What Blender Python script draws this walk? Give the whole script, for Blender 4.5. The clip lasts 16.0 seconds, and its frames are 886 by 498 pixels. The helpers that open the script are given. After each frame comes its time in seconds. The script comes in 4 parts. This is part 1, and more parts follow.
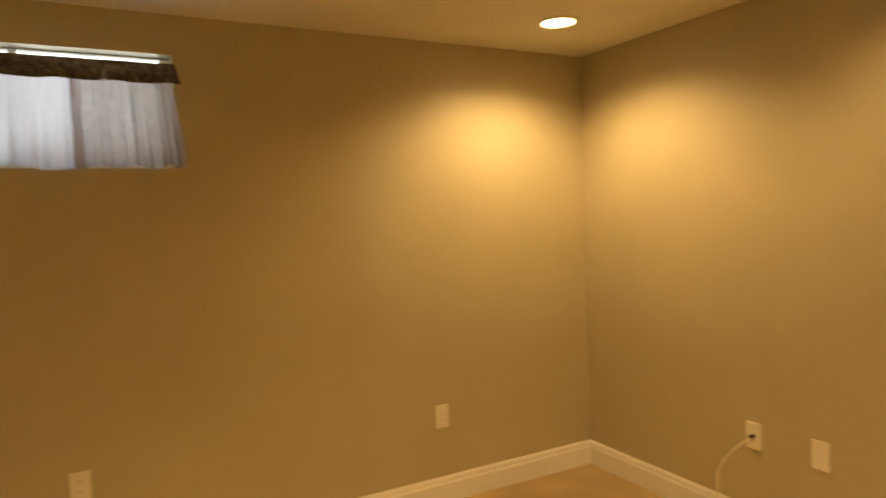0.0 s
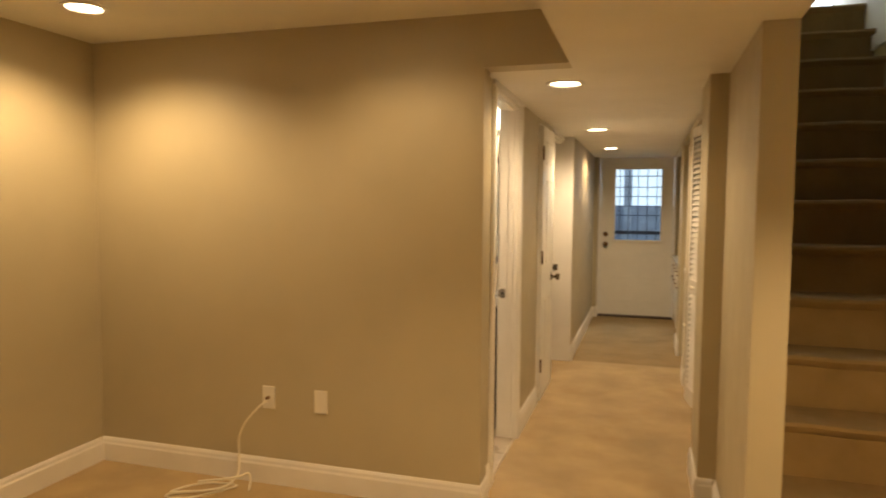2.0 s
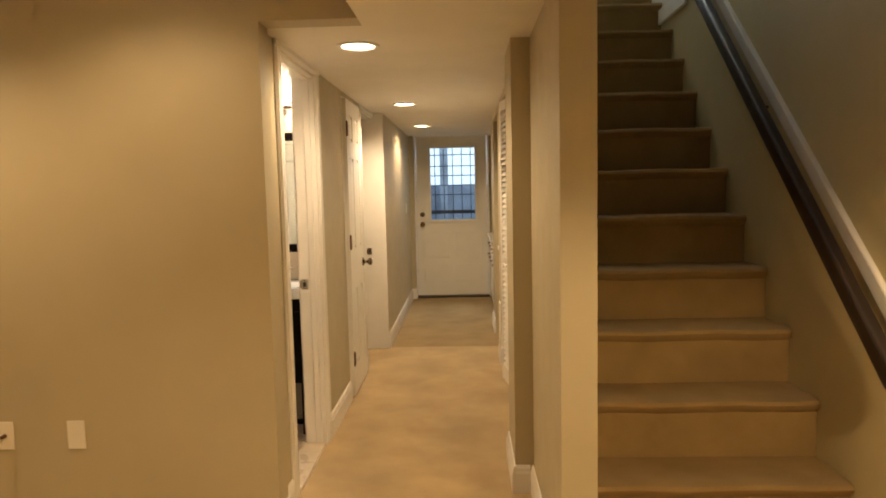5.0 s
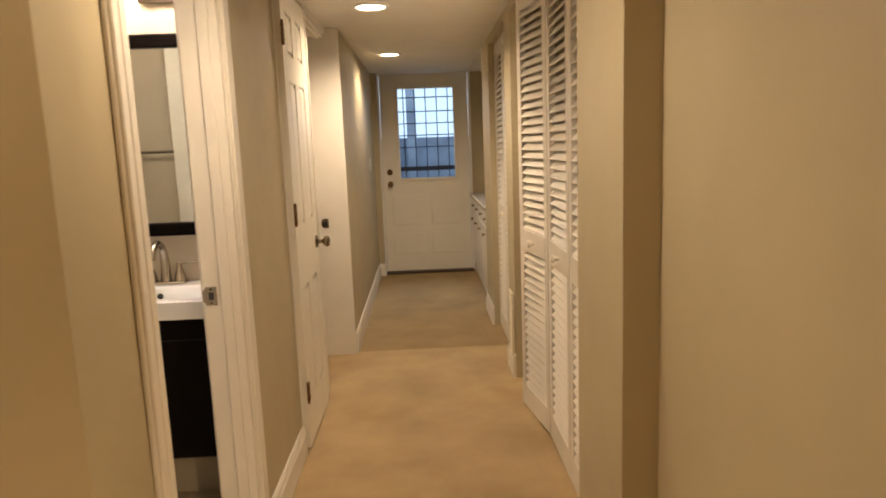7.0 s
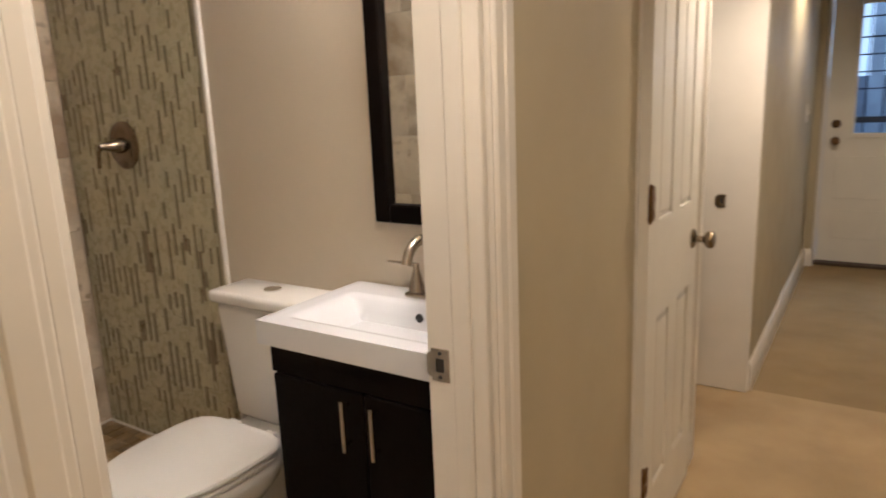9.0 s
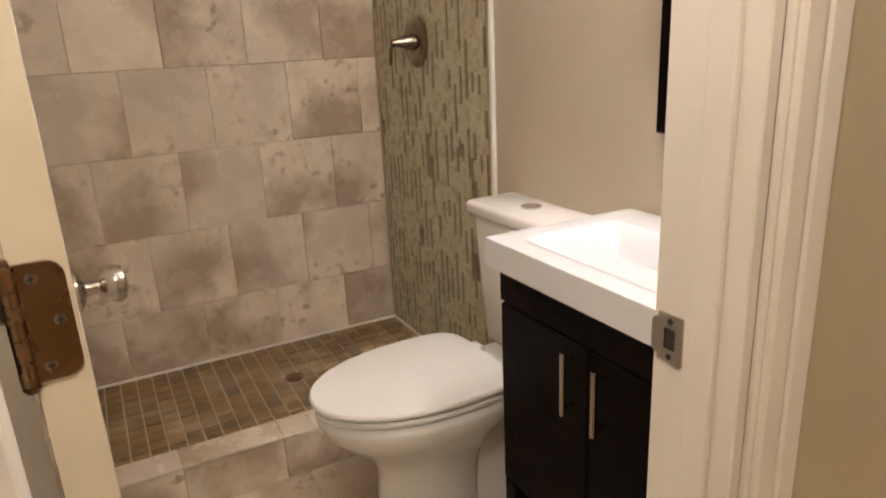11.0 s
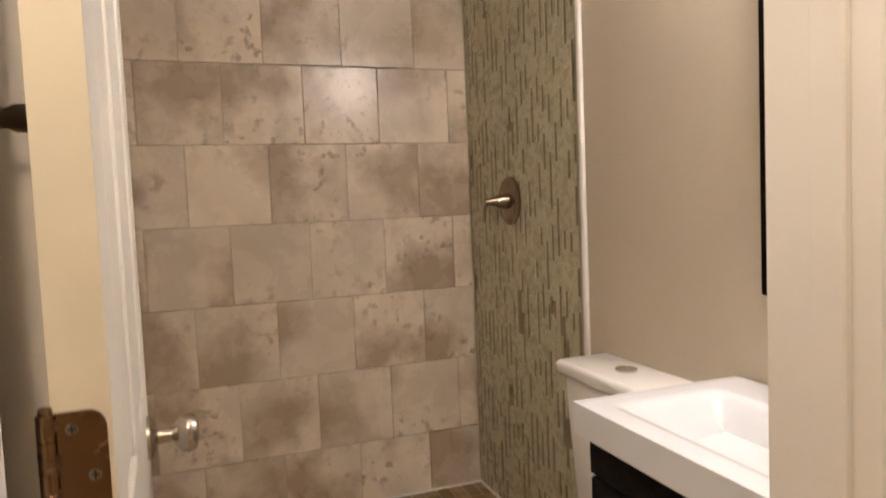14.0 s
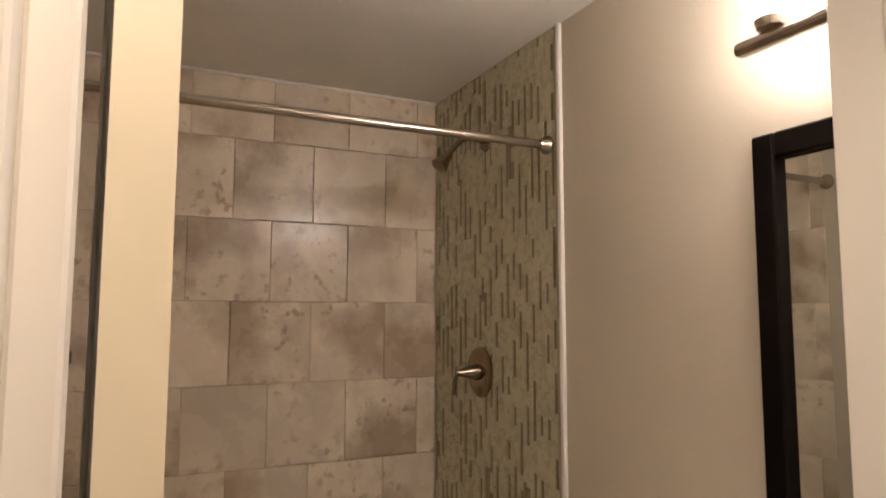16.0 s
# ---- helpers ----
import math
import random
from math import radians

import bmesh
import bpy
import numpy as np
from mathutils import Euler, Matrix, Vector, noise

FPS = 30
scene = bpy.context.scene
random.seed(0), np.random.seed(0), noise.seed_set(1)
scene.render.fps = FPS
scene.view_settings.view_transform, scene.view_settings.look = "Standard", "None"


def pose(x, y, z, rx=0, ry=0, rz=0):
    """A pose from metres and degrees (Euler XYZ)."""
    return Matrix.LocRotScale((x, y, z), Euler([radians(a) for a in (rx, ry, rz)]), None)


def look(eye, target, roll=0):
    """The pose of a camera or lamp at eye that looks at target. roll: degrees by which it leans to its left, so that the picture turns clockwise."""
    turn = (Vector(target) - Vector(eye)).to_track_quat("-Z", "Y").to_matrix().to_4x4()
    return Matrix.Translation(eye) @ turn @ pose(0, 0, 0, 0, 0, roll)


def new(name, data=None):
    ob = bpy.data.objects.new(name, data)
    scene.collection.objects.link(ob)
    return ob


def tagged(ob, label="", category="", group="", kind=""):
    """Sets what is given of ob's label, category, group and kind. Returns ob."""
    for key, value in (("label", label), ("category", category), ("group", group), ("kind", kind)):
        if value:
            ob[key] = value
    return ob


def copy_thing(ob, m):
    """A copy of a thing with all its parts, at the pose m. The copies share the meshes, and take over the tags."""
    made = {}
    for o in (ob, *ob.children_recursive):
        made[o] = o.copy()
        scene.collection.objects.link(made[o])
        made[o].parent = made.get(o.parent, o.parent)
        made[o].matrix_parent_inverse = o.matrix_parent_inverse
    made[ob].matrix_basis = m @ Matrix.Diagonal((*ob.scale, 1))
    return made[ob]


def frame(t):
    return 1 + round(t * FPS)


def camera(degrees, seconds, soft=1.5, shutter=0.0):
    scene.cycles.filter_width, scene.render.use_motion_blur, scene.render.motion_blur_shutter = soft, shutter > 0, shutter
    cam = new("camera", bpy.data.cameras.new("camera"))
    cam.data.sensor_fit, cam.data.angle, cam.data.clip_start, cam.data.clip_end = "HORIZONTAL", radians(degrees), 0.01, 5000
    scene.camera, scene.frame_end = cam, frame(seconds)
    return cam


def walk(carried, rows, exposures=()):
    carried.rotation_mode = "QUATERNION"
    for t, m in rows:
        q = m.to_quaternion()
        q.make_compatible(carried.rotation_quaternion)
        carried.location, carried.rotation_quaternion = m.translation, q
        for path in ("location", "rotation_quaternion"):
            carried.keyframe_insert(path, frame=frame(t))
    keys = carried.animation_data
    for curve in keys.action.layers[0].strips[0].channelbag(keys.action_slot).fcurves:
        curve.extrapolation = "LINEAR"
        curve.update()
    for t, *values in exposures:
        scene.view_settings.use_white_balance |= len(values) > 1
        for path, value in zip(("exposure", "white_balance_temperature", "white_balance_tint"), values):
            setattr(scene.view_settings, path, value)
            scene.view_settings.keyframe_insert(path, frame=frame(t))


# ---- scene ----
cam = camera(67.3, 16.0, 1.8, 0.4)
PATH = [
    (0, (0.798, -2.475, 1.438), (-0.955, -1.518, 1.332), -2.1),
    (0.5, (0.728, -2.674, 1.47), (-0.723, -1.303, 1.34), -0.8),
    (1, (0.819, -2.766, 1.441), (-0.382, -1.175, 1.287), -0.1),
    (1.5, (0.803, -2.846, 1.449), (-0.07, -1.053, 1.298), 0.2),
    (2, (0.774, -2.921, 1.429), (0.194, -1.012, 1.294), 0.4),
    (2.5, (0.779, -2.953, 1.429), (0.414, -0.993, 1.27), 0.2),
    (3, (0.792, -2.965, 1.424), (0.643, -0.979, 1.238), 0.4),
    (5.5, (0.841, -2.22, 1.389), (0.77, -0.23, 1.201), -1.3),
    (6, (0.79, -1.813, 1.368), (0.686, 0.17, 1.128), -1.2),
    (6.5, (0.682, -1.4, 1.343), (0.67, 0.579, 1.053), -1.6),
    (7, (0.615, -0.999, 1.324), (0.668, 0.975, 1.012), -2.2),
    (7.5, (0.586, -0.616, 1.328), (0.524, 1.35, 0.965), -3.2),
    (8, (0.556, -0.31, 1.329), (0.258, 1.635, 0.973), -2.2),
    (8.5, (0.533, -0.067, 1.322), (-0.167, 1.763, 0.921), -2.6),
    (9, (0.538, 0.133, 1.318), (-0.53, 1.77, 0.892), -2.4),
    (9.5, (0.476, 0.26, 1.311), (-0.81, 1.731, 0.88), -3.2),
    (10, (0.415, 0.351, 1.291), (-1.082, 1.6, 0.845), -3.6),
    (12.5, (0.483, 0.533, 1.137), (-1.306, 1.123, 0.465), -3.5),
    (13, (0.471, 0.533, 1.139), (-1.379, 1.127, 0.663), -3.9),
    (13.5, (0.449, 0.527, 1.174), (-1.431, 1.151, 0.896), -3.0),
    (14, (0.413, 0.512, 1.211), (-1.468, 1.18, 1.087), -2.4),
    (14.5, (0.379, 0.477, 1.282), (-1.48, 1.213, 1.261), -2.0),
    (15.0, (0.355, 0.46, 1.329), (-1.479, 1.252, 1.415), -1.4),
    (15.5, (0.343, 0.441, 1.389), (-1.479, 1.248, 1.556), -1.0),
    (16.0, (0.32, 0.421, 1.421), (-1.479, 1.275, 1.609), 0.1),
]
EXPOSURES = [(0, 0.14, 10000, 3), (0.6, -0.02, 10000, 3), (1.5, 0.05, 7400, 7), (3, 0.22, 7300, 6), (5.5, 0.25, 7000, 7), (6.5, 0.12, 6700, 8), (7, 0.1, 6500, 9), (8, -0.1, 5800, 10),
             (8.5, -0.15, 5700, 10), (9, -0.04, 5600, 10), (10, 0.13, 5500, 10), (12.5, 0.38, 5500, 10), (14, 0.12, 5600, 11), (15, -0.06, 5700, 12), (16, -0.37, 5800, 13)]
walk(cam, [(t, look(eye, target, roll)) for t, eye, target, roll in PATH], EXPOSURES)

# ---- world and lights ----
world = bpy.data.worlds.new("world")
scene.world = world
world.use_nodes = True
sky = world.node_tree.nodes.new("ShaderNodeTexSky")
sky.sky_type, sky.sun_disc, sky.sun_elevation, sky.sun_rotation = "NISHITA", False, radians(35), radians(40)
world.node_tree.links.new(sky.outputs["Color"], world.node_tree.nodes["Background"].inputs["Color"])
world.node_tree.nodes["Background"].inputs["Strength"].default_value = 0.15

ROOM_Z, HALL_Z, BATH_Z = 2.27, 2.035, 2.232
WARM, NEUTRAL = (1.0, 0.71, 0.42), (1.0, 0.81, 0.65)
POWER = 62
# entries at y -3.9, -3.2 and -2.75 are added fills, out of view
DOWNLIGHTS_AND_FILLS = [(-1.576, -0.557, ROOM_Z, 0.82), (-0.3, -0.557, ROOM_Z, 0.27), (-1.0, -3.9, ROOM_Z, 0.06), (-0.1, -3.2, ROOM_Z, 0.05),
              (1.66, -2.3, HALL_Z, 1.9), (0.85, -2.75, HALL_Z, 0.14), (0.373, 0.476, HALL_Z, 0.5), (0.387, 2.581, HALL_Z, 0.98), (0.398, 4.418, HALL_Z, 0.5)]


def lamp(name, kind, m, power, color, **more):
    data = bpy.data.lights.new(name, kind)
    data.energy, data.color = power, color
    for key, value in more.items():
        if key == "size": data.size = value
        if key == "size_y": data.shape, data.size_y = "RECTANGLE", value
        if key == "radius": data.shadow_soft_size = value
        if key == "cone": data.spot_size = radians(value)
        if key == "blend": data.spot_blend = value
    ob = new(name, data)
    ob.matrix_world = m
    return ob


for lx, ly, lz, k in DOWNLIGHTS_AND_FILLS:
    lamp("downlight_or_fill_lamp", "SPOT", pose(lx, ly, lz - 0.035), POWER * k, WARM if lz > 2.1 or ly < 0 else (1.0, 0.76, 0.52), radius=0.05, cone=149 if lx > 1.5 else 162 if lz < 2.1 else 150, blend=0.65 if lx < 1.5 else 0.3)
# three bulbs of the vanity light and the daylight from the upper floor
for bx in (-0.43, -0.29, -0.15):
    lamp("vanity_lamp", "POINT", pose(bx, 1.40, 1.975), 33.5, NEUTRAL, radius=0.075)
lamp("stair_daylight", "AREA", look((1.7, 2.3, 4.7), (1.7, 2.0, 2.5)), 14, (0.8, 0.9, 1.0), size=0.5)
lamp("door_daylight", "AREA", look((0.68, 7.2, 3.0), (0.68, 5.0, 0.6)), 60, (0.62, 0.8, 1.0), size=1.2)

# ---- materials ----


def material(name, color, rough=0.6, metal=0.0, vary=0.06, scale=6.0, grain=120.0, bump=0.0, bump_scale=200.0, coat=0.0, spots=None, per_piece=0.0, own=0.0, spot_scale=4.0, spot_range=(0.5, 0.7), pits=None):
    m = bpy.data.materials.new(name)
    m.use_nodes = True
    nt = m.node_tree
    n, link = nt.nodes, nt.links.new
    b = n["Principled BSDF"]
    b.inputs["Roughness"].default_value, b.inputs["Metallic"].default_value, b.inputs["Coat Weight"].default_value = rough, metal, coat
    co = n.new("ShaderNodeTexCoord")
    geo = n.new("ShaderNodeNewGeometry")
    src = geo.outputs["Position"]
    if own:
        # every piece has its own cut of the pattern
        oi, sc, ad = n.new("ShaderNodeObjectInfo"), n.new("ShaderNodeMath"), n.new("ShaderNodeVectorMath")
        sc.operation, ad.operation = "MULTIPLY", "ADD"
        sc.inputs[1].default_value = own
        link(oi.outputs["Random"], sc.inputs[0])
        link(src, ad.inputs[0]), link(sc.outputs["Value"], ad.inputs[1])
        src = ad.outputs["Vector"]

    def nz(sc, detail=4.0):
        t = n.new("ShaderNodeTexNoise")
        t.inputs["Scale"].default_value, t.inputs["Detail"].default_value = sc, detail
        link(src, t.inputs["Vector"])
        return t.outputs["Fac"]

    def ramp(fac, lo, hi, a, c):
        r = n.new("ShaderNodeMapRange")
        r.inputs["From Min"].default_value, r.inputs["From Max"].default_value = lo, hi
        r.inputs["To Min"].default_value, r.inputs["To Max"].default_value = a, c
        link(fac, r.inputs["Value"])
        return r.outputs["Result"]

    def mix(fac, a, c, mode="MIX"):
        x = n.new("ShaderNodeMix")
        x.data_type, x.blend_type = "RGBA", mode
        for sock, v in ((x.inputs["Factor"], fac), (x.inputs["A"], a), (x.inputs["B"], c)):
            if isinstance(v, (int, float)): sock.default_value = v
            elif isinstance(v, tuple): sock.default_value = (*v, 1)
            else: link(v, sock)
        return x.outputs["Result"]
    dark = tuple(c * (1 - 2.2 * vary) for c in color)
    light = tuple(min(1, c * (1 + vary)) for c in color)
    col = mix(ramp(nz(scale), 0.3, 0.7, 0, 1), dark, light)
    col = mix(ramp(nz(grain, 2.0), 0.3, 0.7, 0, vary * 2.5), col, dark)
    if spots:
        col = mix(ramp(nz(spot_scale, 8.0), *spot_range, 0, 1), col, spots)
    if pits:
        zone = ramp(nz(3.0, 3.0), 0.46, 0.60, 0, 0.8)
        fine = n.new("ShaderNodeMath")
        fine.operation = "MULTIPLY"
        link(ramp(nz(26, 6.0), 0.56, 0.66, 0, 1), fine.inputs[0]), link(zone, fine.inputs[1])
        col = mix(fine.outputs["Value"], col, pits)
        col = mix(ramp(nz(2.2, 5.0), 0.56, 0.66, 0, 0.55), col, tuple(min(1, c * 1.22) for c in color))
    if per_piece:
        info = n.new("ShaderNodeObjectInfo")
        r1 = ramp(info.outputs["Random"], 0, 1, 1 - per_piece, 1 + per_piece)
        vm = n.new("ShaderNodeVectorMath")
        vm.operation = "SCALE"
        link(col, vm.inputs[0]), link(r1, vm.inputs["Scale"])
        col = vm.outputs["Vector"]
    link(col, b.inputs["Base Color"])
    link(ramp(nz(scale * 3), 0.3, 0.7, rough * 0.85, min(1, rough * 1.15)), b.inputs["Roughness"])
    if bump:
        bp = n.new("ShaderNodeBump")
        bp.inputs["Strength"].default_value, bp.inputs["Distance"].default_value = bump, 0.004
        link(nz(bump_scale, 3.0), bp.inputs["Height"])
        link(bp.outputs["Normal"], b.inputs["Normal"])
    return m


def glow(name, color, strength):
    m = bpy.data.materials.new(name)
    m.use_nodes = True
    b = m.node_tree.nodes["Principled BSDF"]
    b.inputs["Base Color"].default_value = (*color, 1)
    b.inputs["Emission Color"].default_value, b.inputs["Emission Strength"].default_value = (*color, 1), strength
    return m


WALL = material("tan_wall_paint", (0.485, 0.42, 0.285), 0.5, vary=0.025, scale=2.5, bump=0.12, bump_scale=350)
BATHWALL = material("beige_bath_paint", (0.56, 0.49, 0.38), 0.45, vary=0.02, scale=2.5, bump=0.1, bump_scale=350)
STAIRWALL = material("olive_stair_paint", (0.55, 0.47, 0.27), 0.5, vary=0.03, scale=2.5, bump=0.12, bump_scale=350)
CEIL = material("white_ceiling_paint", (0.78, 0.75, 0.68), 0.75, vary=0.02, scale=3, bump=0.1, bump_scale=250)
TRIM = material("white_trim_paint", (0.79, 0.755, 0.70), 0.35, vary=0.025, scale=5)
DOORWHITE = material("white_door_paint", (0.80, 0.77, 0.70), 0.35, vary=0.02, scale=4)
DOOREDGE = material("cream_door_edge", (0.74, 0.66, 0.50), 0.45, vary=0.04, scale=8)
CARPET = material("tan_carpet", (0.52, 0.375, 0.20), 0.97, vary=0.10, scale=3.0, grain=260, bump=0.9, bump_scale=420, spots=(0.43, 0.30, 0.15), spot_scale=2.6, spot_range=(0.54, 0.70))
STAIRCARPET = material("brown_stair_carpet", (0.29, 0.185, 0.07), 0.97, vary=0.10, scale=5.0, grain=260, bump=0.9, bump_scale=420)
NICKEL = material("brushed_nickel", (0.45, 0.40, 0.335), 0.24, 1.0, vary=0.015, scale=2, grain=8)
BRONZE = material("worn_bronze_hinge", (0.23, 0.135, 0.07), 0.27, 1.0, vary=0.07, scale=14, grain=40)
AGED = material("aged_nickel", (0.27, 0.22, 0.16), 0.2, 1.0, vary=0.02, scale=2, grain=8)
CARPET2 = material("darker_tan_carpet", (0.36, 0.25, 0.115), 0.97, vary=0.10, scale=3.0, grain=260, bump=0.9, bump_scale=420, spots=(0.35, 0.245, 0.115), spot_scale=2.2, spot_range=(0.52, 0.75))
CHROME = material("polished_chrome", (0.75, 0.73, 0.70), 0.12, 1.0, vary=0.01)
ESPRESSO = material("espresso_wood", (0.006, 0.004, 0.003), 0.5, vary=0.15, scale=12, grain=90, bump=0.1, bump_scale=120)
PORCELAIN = material("white_porcelain", (0.83, 0.81, 0.77), 0.12, vary=0.01, coat=0.5)
CERAMIC = material("white_basin_ceramic", (0.77, 0.78, 0.81), 0.15, vary=0.008, coat=0.4)
PLASTIC = material("white_plastic", (0.80, 0.75, 0.64), 0.4, vary=0.02)
CABLE = material("cream_cable", (0.80, 0.73, 0.58), 0.5, vary=0.03)
DARKSLOT = material("dark_slot", (0.03, 0.025, 0.02), 0.6)
TILE = material("mottled_beige_tile", (0.77, 0.665, 0.52), 0.27, vary=0.09, scale=3.0, grain=60, bump=0.05, bump_scale=40, spots=(0.45, 0.355, 0.25), spot_scale=3.2, spot_range=(0.48, 0.61), per_piece=0.06, own=40, pits=(0.36, 0.27, 0.18))
GROUT = material("sand_grout", (0.58, 0.49, 0.37), 0.9, vary=0.08, bump=0.2, bump_scale=300)
PALEGROUT = material("pale_grout", (0.62, 0.53, 0.39), 0.9, vary=0.08)
STICK = material("grey_green_glass_stick", (0.56, 0.525, 0.36), 0.28, vary=0.05, scale=14, per_piece=0.05)
STICK2 = material("brown_glass_stick", (0.23, 0.185, 0.11), 0.3, vary=0.08, scale=14, per_piece=0.08)
STICKGROUT = material("brown_mosaic_grout", (0.44, 0.40, 0.28), 0.85, vary=0.1)
PEBBLE = material("brown_mosaic_stone", (0.25, 0.155, 0.055), 0.4, vary=0.15, scale=18, spots=(0.36, 0.27, 0.16), spot_scale=5, per_piece=0.3)
FLOORTILE = material("floor_stone_tile", (0.68, 0.58, 0.45), 0.3, vary=0.10, scale=3.5, grain=50, spots=(0.47, 0.37, 0.26), spot_scale=3.4, spot_range=(0.47, 0.64), per_piece=0.08, own=40, pits=(0.34, 0.25, 0.16))
RAILWOOD = material("dark_handrail_wood", (0.03, 0.018, 0.012), 0.4, vary=0.2)
IRON = material("painted_iron", (0.05, 0.07, 0.12), 0.5, vary=0.1)
CONCRETE = material("blue_grey_concrete", (0.42, 0.50, 0.63), 0.85, vary=0.12, scale=4, bump=0.3)
RUBBER = material("brown_threshold", (0.07, 0.045, 0.03), 0.6, vary=0.1)
COUNTER = material("pale_stone_counter", (0.66, 0.60, 0.52), 0.25, vary=0.08, scale=20)
CLOTH = material("grey_white_curtain_cloth", (0.62, 0.58, 0.58), 0.9, vary=0.05, scale=30, bump=0.3, bump_scale=500)
VALANCE = material("taupe_patterned_valance", (0.30, 0.24, 0.17), 0.9, vary=0.35, scale=40, bump=0.3, bump_scale=500)
LAMP_ON = glow("lit_downlight_lens", (1.0, 0.82, 0.58), 14)
ESPRESSO.node_tree.nodes["Principled BSDF"].inputs["Specular IOR Level"].default_value = 0.06
GLOBE = glow("lit_frosted_glass", (1.0, 0.93, 0.84), 12)
OUTSIDE = glow("bright_daylight_distance", (0.66, 0.83, 1.0), 1.15)
WINDOWGLOW = glow("pale_window_daylight", (0.62, 0.76, 1.0), 4.6)
LINED = material("lined_grey_curtain_cloth", (0.52, 0.47, 0.45), 0.9, vary=0.08, scale=30, bump=0.3, bump_scale=500)
for cloth, share in ((CLOTH, 0.65), (LINED, 0.25)):
    cn = cloth.node_tree
    ct, cm = cn.nodes.new("ShaderNodeBsdfTranslucent"), cn.nodes.new("ShaderNodeMixShader")
    ct.inputs["Color"].default_value, cm.inputs["Fac"].default_value = (0.74, 0.74, 0.82, 1), share
    cn.links.new(cn.nodes["Principled BSDF"].outputs["BSDF"], cm.inputs[1])
    cn.links.new(ct.outputs["BSDF"], cm.inputs[2])
    cn.links.new(cm.outputs["Shader"], cn.nodes["Material Output"].inputs["Surface"])

MIRROR = bpy.data.materials.new("mirror_glass")
MIRROR.use_nodes = True
mb = MIRROR.node_tree.nodes["Principled BSDF"]
mb.inputs["Base Color"].default_value, mb.inputs["Metallic"].default_value, mb.inputs["Roughness"].default_value = (0.82, 0.85, 0.82, 1), 1.0, 0.01
GLASS = bpy.data.materials.new("window_glass")
GLASS.use_nodes = True
gb = GLASS.node_tree.nodes["Principled BSDF"]
gb.inputs["Transmission Weight"].default_value, gb.inputs["Roughness"].default_value, gb.inputs["IOR"].default_value = 1.0, 0.0, 1.1

# ---- mesh helpers ----


def box(bm, x0, x1, y0, y1, z0, z1, bevel=0.0, segments=1):
    r = bmesh.ops.create_cube(bm, size=1)
    vs = r["verts"]
    bmesh.ops.transform(bm, verts=vs, matrix=Matrix.Translation(((x0 + x1) / 2, (y0 + y1) / 2, (z0 + z1) / 2)) @ Matrix.Diagonal((x1 - x0, y1 - y0, z1 - z0, 1)))
    if bevel:
        bmesh.ops.bevel(bm, geom=list({e for v in vs for e in v.link_edges}), offset=bevel, segments=segments, affect="EDGES", profile=0.5)
    return bm


def boxes(*rows, bevel=0.0):
    bm = bmesh.new()
    for r in rows:
        box(bm, *r, bevel=bevel)
    return bm


def lathe(profile, axis="z", at=(0, 0, 0), n=24):
    """Turned solid: rows of (radius, height) along an axis."""
    bm = bmesh.new()
    rings = []
    for r, h in profile:
        ring = []
        for i in range(n):
            a = 2 * math.pi * i / n
            u, v = r * math.cos(a), r * math.sin(a)
            p = {"z": (u, v, h), "y": (u, h, v), "x": (h, u, v)}[axis]
            ring.append(bm.verts.new(Vector(p) + Vector(at)))
        rings.append(ring)
    for a, b in zip(rings, rings[1:]):
        for i in range(n):
            bm.faces.new((a[i], a[(i + 1) % n], b[(i + 1) % n], b[i]))
    bm.faces.new(rings[0][::-1])
    bm.faces.new(rings[-1])
    bmesh.ops.recalc_face_normals(bm, faces=bm.faces)
    return bm


def tube(points, r, n=10):
    bm = bmesh.new()
    rings = []
    pts = [Vector(p) for p in points]
    for i, p in enumerate(pts):
        d = (pts[min(i + 1, len(pts) - 1)] - pts[max(i - 1, 0)]).normalized()
        u = d.orthogonal().normalized() if not rings else (last - d * last.dot(d)).normalized()
        last = u
        v = d.cross(u)
        rad = r[i] if isinstance(r, (list, tuple)) else r
        rings.append([bm.verts.new(p + rad * (u * math.cos(2 * math.pi * k / n) + v * math.sin(2 * math.pi * k / n))) for k in range(n)])
    for a, b in zip(rings, rings[1:]):
        for i in range(n):
            bm.faces.new((a[i], a[(i + 1) % n], b[(i + 1) % n], b[i]))
    bm.faces.new(rings[0][::-1]), bm.faces.new(rings[-1])
    bmesh.ops.recalc_face_normals(bm, faces=bm.faces)
    return bm


def smooth_path(ctrl, steps=8):
    out = []
    c = [Vector(p) for p in ctrl]
    for i in range(len(c) - 1):
        p0, p1, p2, p3 = c[max(i - 1, 0)], c[i], c[i + 1], c[min(i + 2, len(c) - 1)]
        for s in range(steps):
            t = s / steps
            out.append(0.5 * ((2 * p1) + (p2 - p0) * t + (2 * p0 - 5 * p1 + 4 * p2 - p3) * t * t + (3 * p1 - p0 - 3 * p2 + p3) * t ** 3))
    return out + [c[-1]]


def to_mesh(name, bm, mat, smooth=False):
    me = bpy.data.meshes.new(name)
    bm.to_mesh(me)
    bm.free()
    me.materials.append(mat)
    if smooth:
        for p in me.polygons: p.use_smooth = True
        me.set_sharp_from_angle(angle=radians(40))
    return me


def part(name, bm, mat, parent=None, label="", smooth=False):
    ob = new(name, to_mesh(name, bm, mat, smooth))
    ob.parent = parent
    if label: ob["label"] = label
    return ob


def setting(name, bm, mat, label, category, smooth=False):
    return tagged(part(name, bm, mat, None, "", smooth), label, category, "", "structure")


